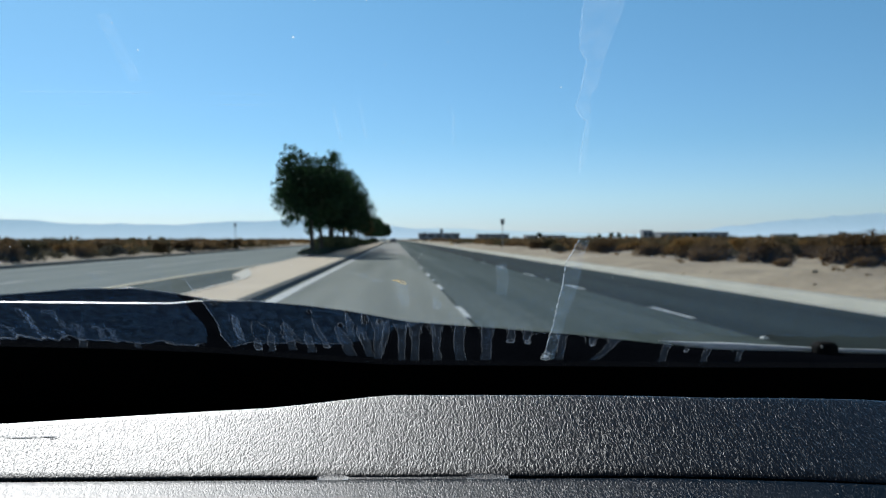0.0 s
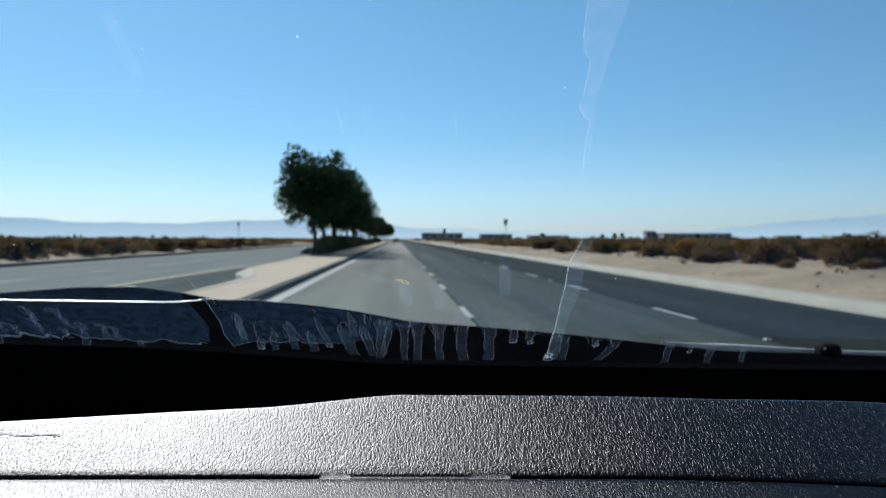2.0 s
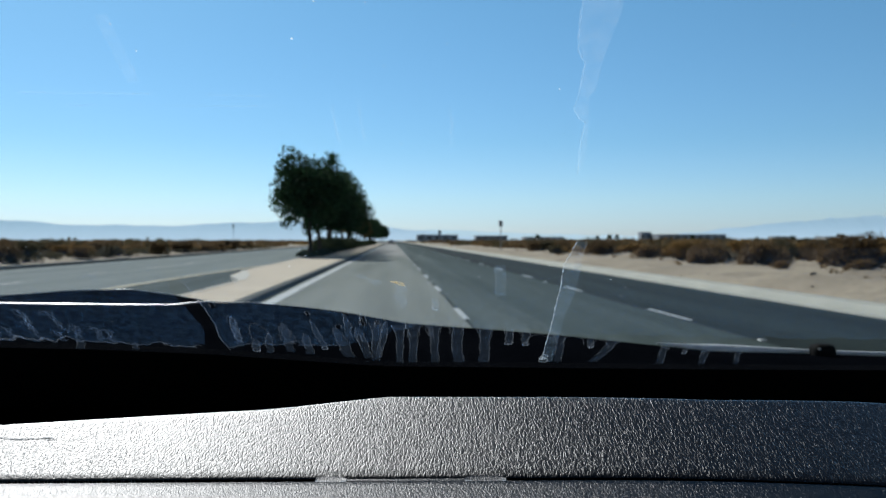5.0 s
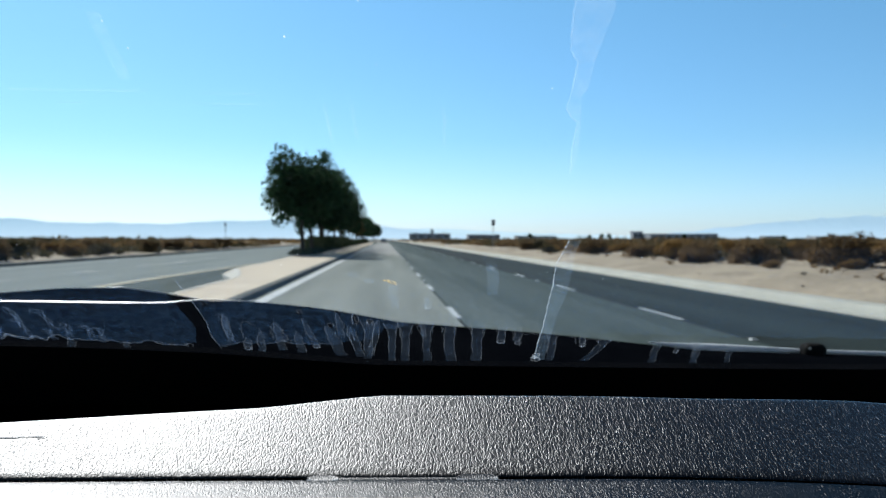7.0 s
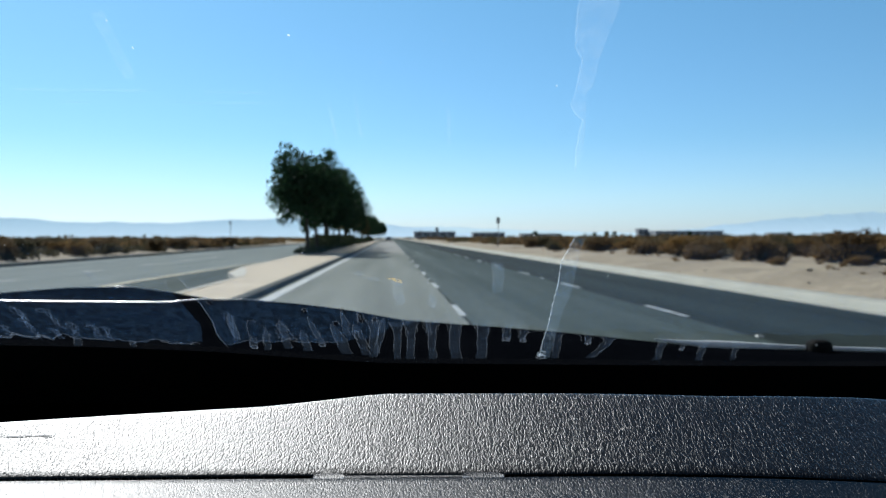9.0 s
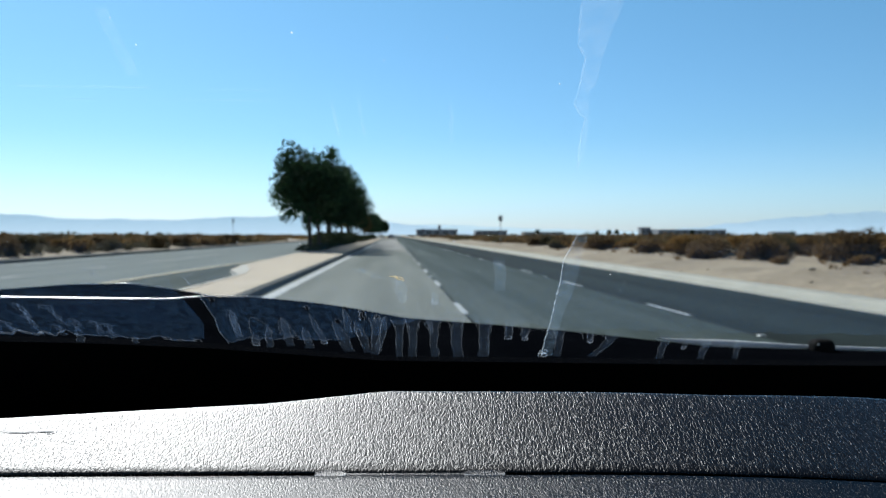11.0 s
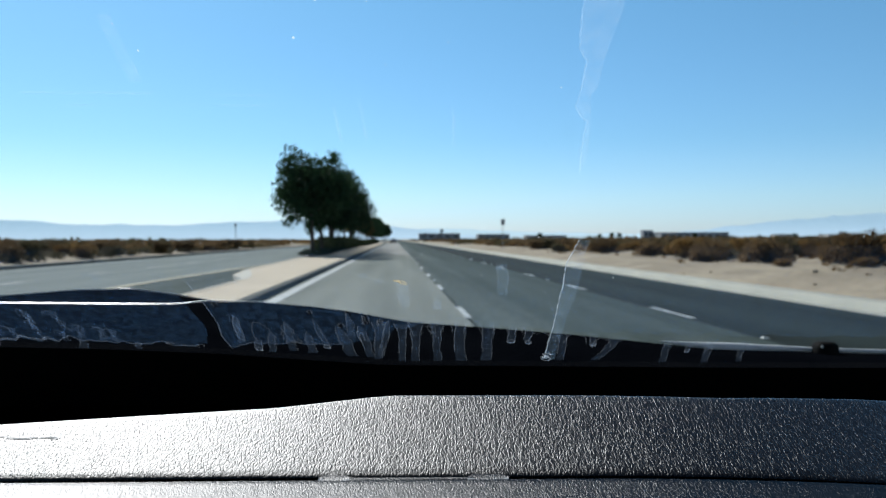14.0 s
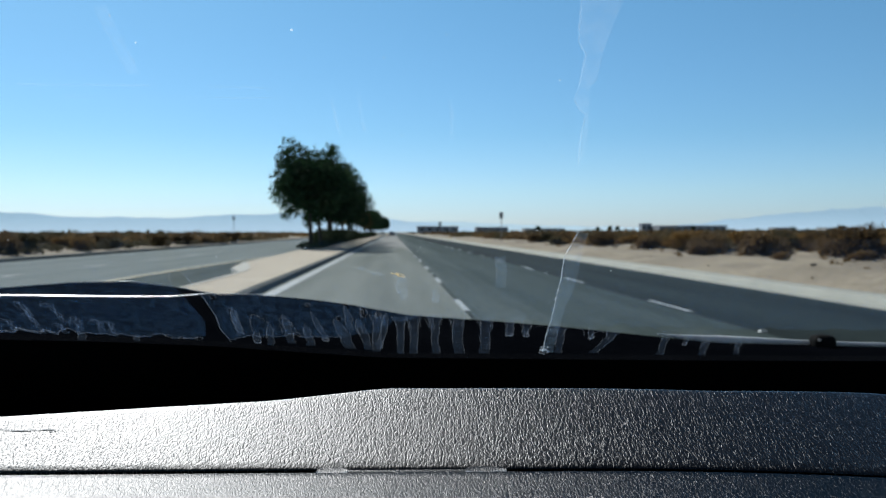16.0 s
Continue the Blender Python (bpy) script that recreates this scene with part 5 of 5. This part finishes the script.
# bonnet: a low crest near the glass and a farther bulge
CREST = [(-0.9, -0.0735), (-0.53, -0.0735), (-0.31, -0.0765), (-0.27, -0.073), (-0.2, -0.0745), (-0.15, -0.079), (-0.1, -0.0855), (-0.055, -0.094), (-0.03, -0.0985), (0.08, -0.107), (0.15, -0.113), (0.22, -0.1205), (0.33, -0.1325), (0.53, -0.1395), (0.9, -0.152)]
BULGE = [(-0.9, -0.1), (-0.69, -0.0868), (-0.56, -0.0772), (-0.47, -0.0758), (-0.4, -0.0852), (-0.34, -0.0955), (-0.2, -0.13), (0.9, -0.22)]


def bonnet_z(x, y):
    c, g = linear(CREST, x), linear(BULGE, x)
    if y <= 0.95:
        s = (y - 0.58) / 0.37
        return -0.135 + (c + 0.135) * math.sin(s * math.pi / 2)
    if y <= 1.25:
        s = (y - 0.95) / 0.3
        return c + (g - c) * s - 0.012 * math.sin(math.pi * s)
    s = (y - 1.25) / 0.6
    return g - 0.22 * s - 0.16 * s ** 3


bm = bmesh.new()
grid(steps(-0.78, 0.78, 120), [0.58, 0.66, 0.74, 0.82, 0.88, 0.92, 0.94, 0.95, 0.955, 0.965, 0.99, 1.03, 1.1, 1.17, 1.22, 1.25, 1.28, 1.34, 1.45, 1.6, 1.75, 1.85], lambda x, y: (x, y, bonnet_z(x, y) + UP), bm)
bonnet = part("bonnet", bm, M_BODY, car, "dark glossy bonnet with a raised crest")
# Thin bright beads added along crest and bulge in place of their highlights.
bm = bmesh.new()
xs3 = steps(-0.78, -0.2, 60)
glint_r = [0.0026 if x < -0.36 else 0.0026 - 0.0021 * min(1, (x + 0.36) / 0.09) for x in xs3]
tube(bm, [(x, 0.951, linear(CREST, x) - 0.0015 + (0.0026 - r) * 1.1 + UP) for x, r in zip(xs3, glint_r)], glint_r, 10)
part("crest_glint", bm, M_GLINT, bonnet, "bright bead added for the sun highlight on the crest")
bm = bmesh.new()
xs3 = steps(0.27, 0.78, 40)
tube(bm, [(x, 0.952, linear(CREST, x) + 0.0025 + UP) for x in xs3], [0.0006 + 0.0052 * min(1, (x - 0.27) / 0.07) - 0.003 * min(1, max(0.0, x - 0.34) / 0.12) for x in xs3], 10)
part("crest_glint", bm, M_GLINT_PALE, bonnet, "pale strip painted in for the bonnet edge highlight")
bm = bmesh.new()
tube(bm, [(x, 1.25, linear(BULGE, x) + 0.0002 + UP) for x in steps(-0.76, -0.34, 60)], [0.00045] * 61, 6)
part("bulge_glint", bm, M_GLINT_PALE, bonnet, "thin pale strip painted in for the bulge highlight")
bm = bmesh.new()
xs3 = steps(-0.495, -0.458, 12)
tube(bm, [(x, 1.25, linear(BULGE, x) + UP) for x in xs3], [0.0009 * math.sin(math.pi * min(1, max(0.03, (x + 0.495) / 0.037))) + 0.0003 for x in xs3], 8)
part("crest_glint", bm, M_GLINT_PALE, bonnet)
bm = bmesh.new()
bmesh.ops.create_uvsphere(bm, u_segments=20, v_segments=12, radius=1)
for v in bm.verts:
    k = 1 / max(0.6, (abs(v.co.x) ** 4 + abs(v.co.y) ** 4 + abs(v.co.z) ** 4) ** 0.25)
    v.co = Vector((0.4655 + 0.0135 * v.co.x * k, 0.945 + 0.0125 * v.co.y * k, UP - 0.1365 + 0.013 * v.co.z * k))
nozzle = part("washer_nozzle", bm, M_RUBBER, bonnet, "small black rubber washer nozzle")
part("nozzle_jet", box(bmesh.new(), 0.4535, 0.4565, 0.928, 0.932, UP - 0.1295, UP - 0.1265, 0.001), M_STEEL, nozzle)

# the rest of the body, which closes the cabin round the eye
bm = bmesh.new()
grid(steps(-0.72, 0.72, 10), [0, 1, 2, 3, 4], lambda x, s: (x, (-0.08, -0.3, -1.2, -1.9, -2.2)[s], UP + (0.31, 0.37, 0.4, 0.36, 0.26)[s] - 0.06 * (x / 0.72) ** 4), bm)
bmesh.ops.solidify(bm, geom=bm.faces, thickness=0.03)
part("roof", bm, M_TRIM, car, "dark cloth roof lining")
for s in (-1, 1):
    bm = bmesh.new()
    grid([0, 1, 2], [0, 1, 2, 3, 4], lambda u, v: (s * (0.84 + 0.03 * (u == 1)), (0.66, 0.4, -0.9, -2.0, -2.35)[int(v)], (0.35, 0.75, UP - 0.13)[int(u)]), bm)
    bmesh.ops.solidify(bm, geom=bm.faces, thickness=0.05)
    part("side_panel", bm, M_BODY, car)
    bm = bmesh.new()
    tube(bm, [(s * 0.8, 0.6, UP - 0.13), (s * 0.75, 0.25, UP + 0.1), (s * 0.7, -0.1, UP + 0.31)], [0.04, 0.04, 0.04], 8)
    part("front_pillar", bm, M_TRIM, car)
    for y in (-1.0, -2.0):
        bm = bmesh.new()
        tube(bm, [(s * 0.82, y, UP - 0.15), (s * 0.7, y, UP + 0.36)], [0.05, 0.045], 8)
        part("pillar", bm, M_TRIM, car)
    for y in (1.15, -1.65):
        bm = bmesh.new()
        tube(bm, [(s * 0.62, y, 0.33), (s * 0.66, y, 0.33), (s * 0.82, y, 0.33), (s * 0.85, y, 0.33)], [0.29, 0.33, 0.33, 0.29], 28)
        w = part("wheel", bm, M_RUBBER, car)
        bm = bmesh.new()
        tube(bm, [(s * 0.83, y, 0.33), (s * 0.86, y, 0.33)], [0.2, 0.17], 20)
        part("rim", bm, M_STEEL, w)
    bm = bmesh.new()
    grid([0, 1], [0, 1, 2, 3], lambda u, v: (s * 0.82, (0.62, 1.0, 1.5, 1.82)[int(v)], (0.62 if v in (0, 3) else 0.7, UP - (0.15, 0.17, 0.3, 0.5)[int(v)])[int(u)]), bm)
    bmesh.ops.solidify(bm, geom=bm.faces, thickness=0.04)
    part("wing", bm, M_BODY, car)
part("floor_pan", box(bmesh.new(), -0.8, 0.8, -2.3, 0.7, 0.25, 0.33, 0.02), M_BLACK, car)
part("bulkhead", box(bmesh.new(), -0.78, 0.78, 0.5, 0.56, 0.33, UP - 0.18, 0.01), M_BLACK, car)
part("bumper", box(bmesh.new(), -0.82, 0.82, 1.8, 1.95, 0.3, 0.78, 0.05), M_BODY, car)
part("tailgate", box(bmesh.new(), -0.8, 0.8, -2.35, -2.28, 0.3, UP - 0.1, 0.03), M_BODY, car)
for x in (-0.4, 0.4):
    seat = part("seat", box(bmesh.new(), x - 0.25, x + 0.25, -1.05, -0.5, 0.45, 0.68, 0.06), M_TRIM, car, "dark cloth seat")
    part("backrest", box(bmesh.new(), x - 0.24, x + 0.24, -1.25, -1.08, 0.6, 1.3, 0.06), M_TRIM, seat)
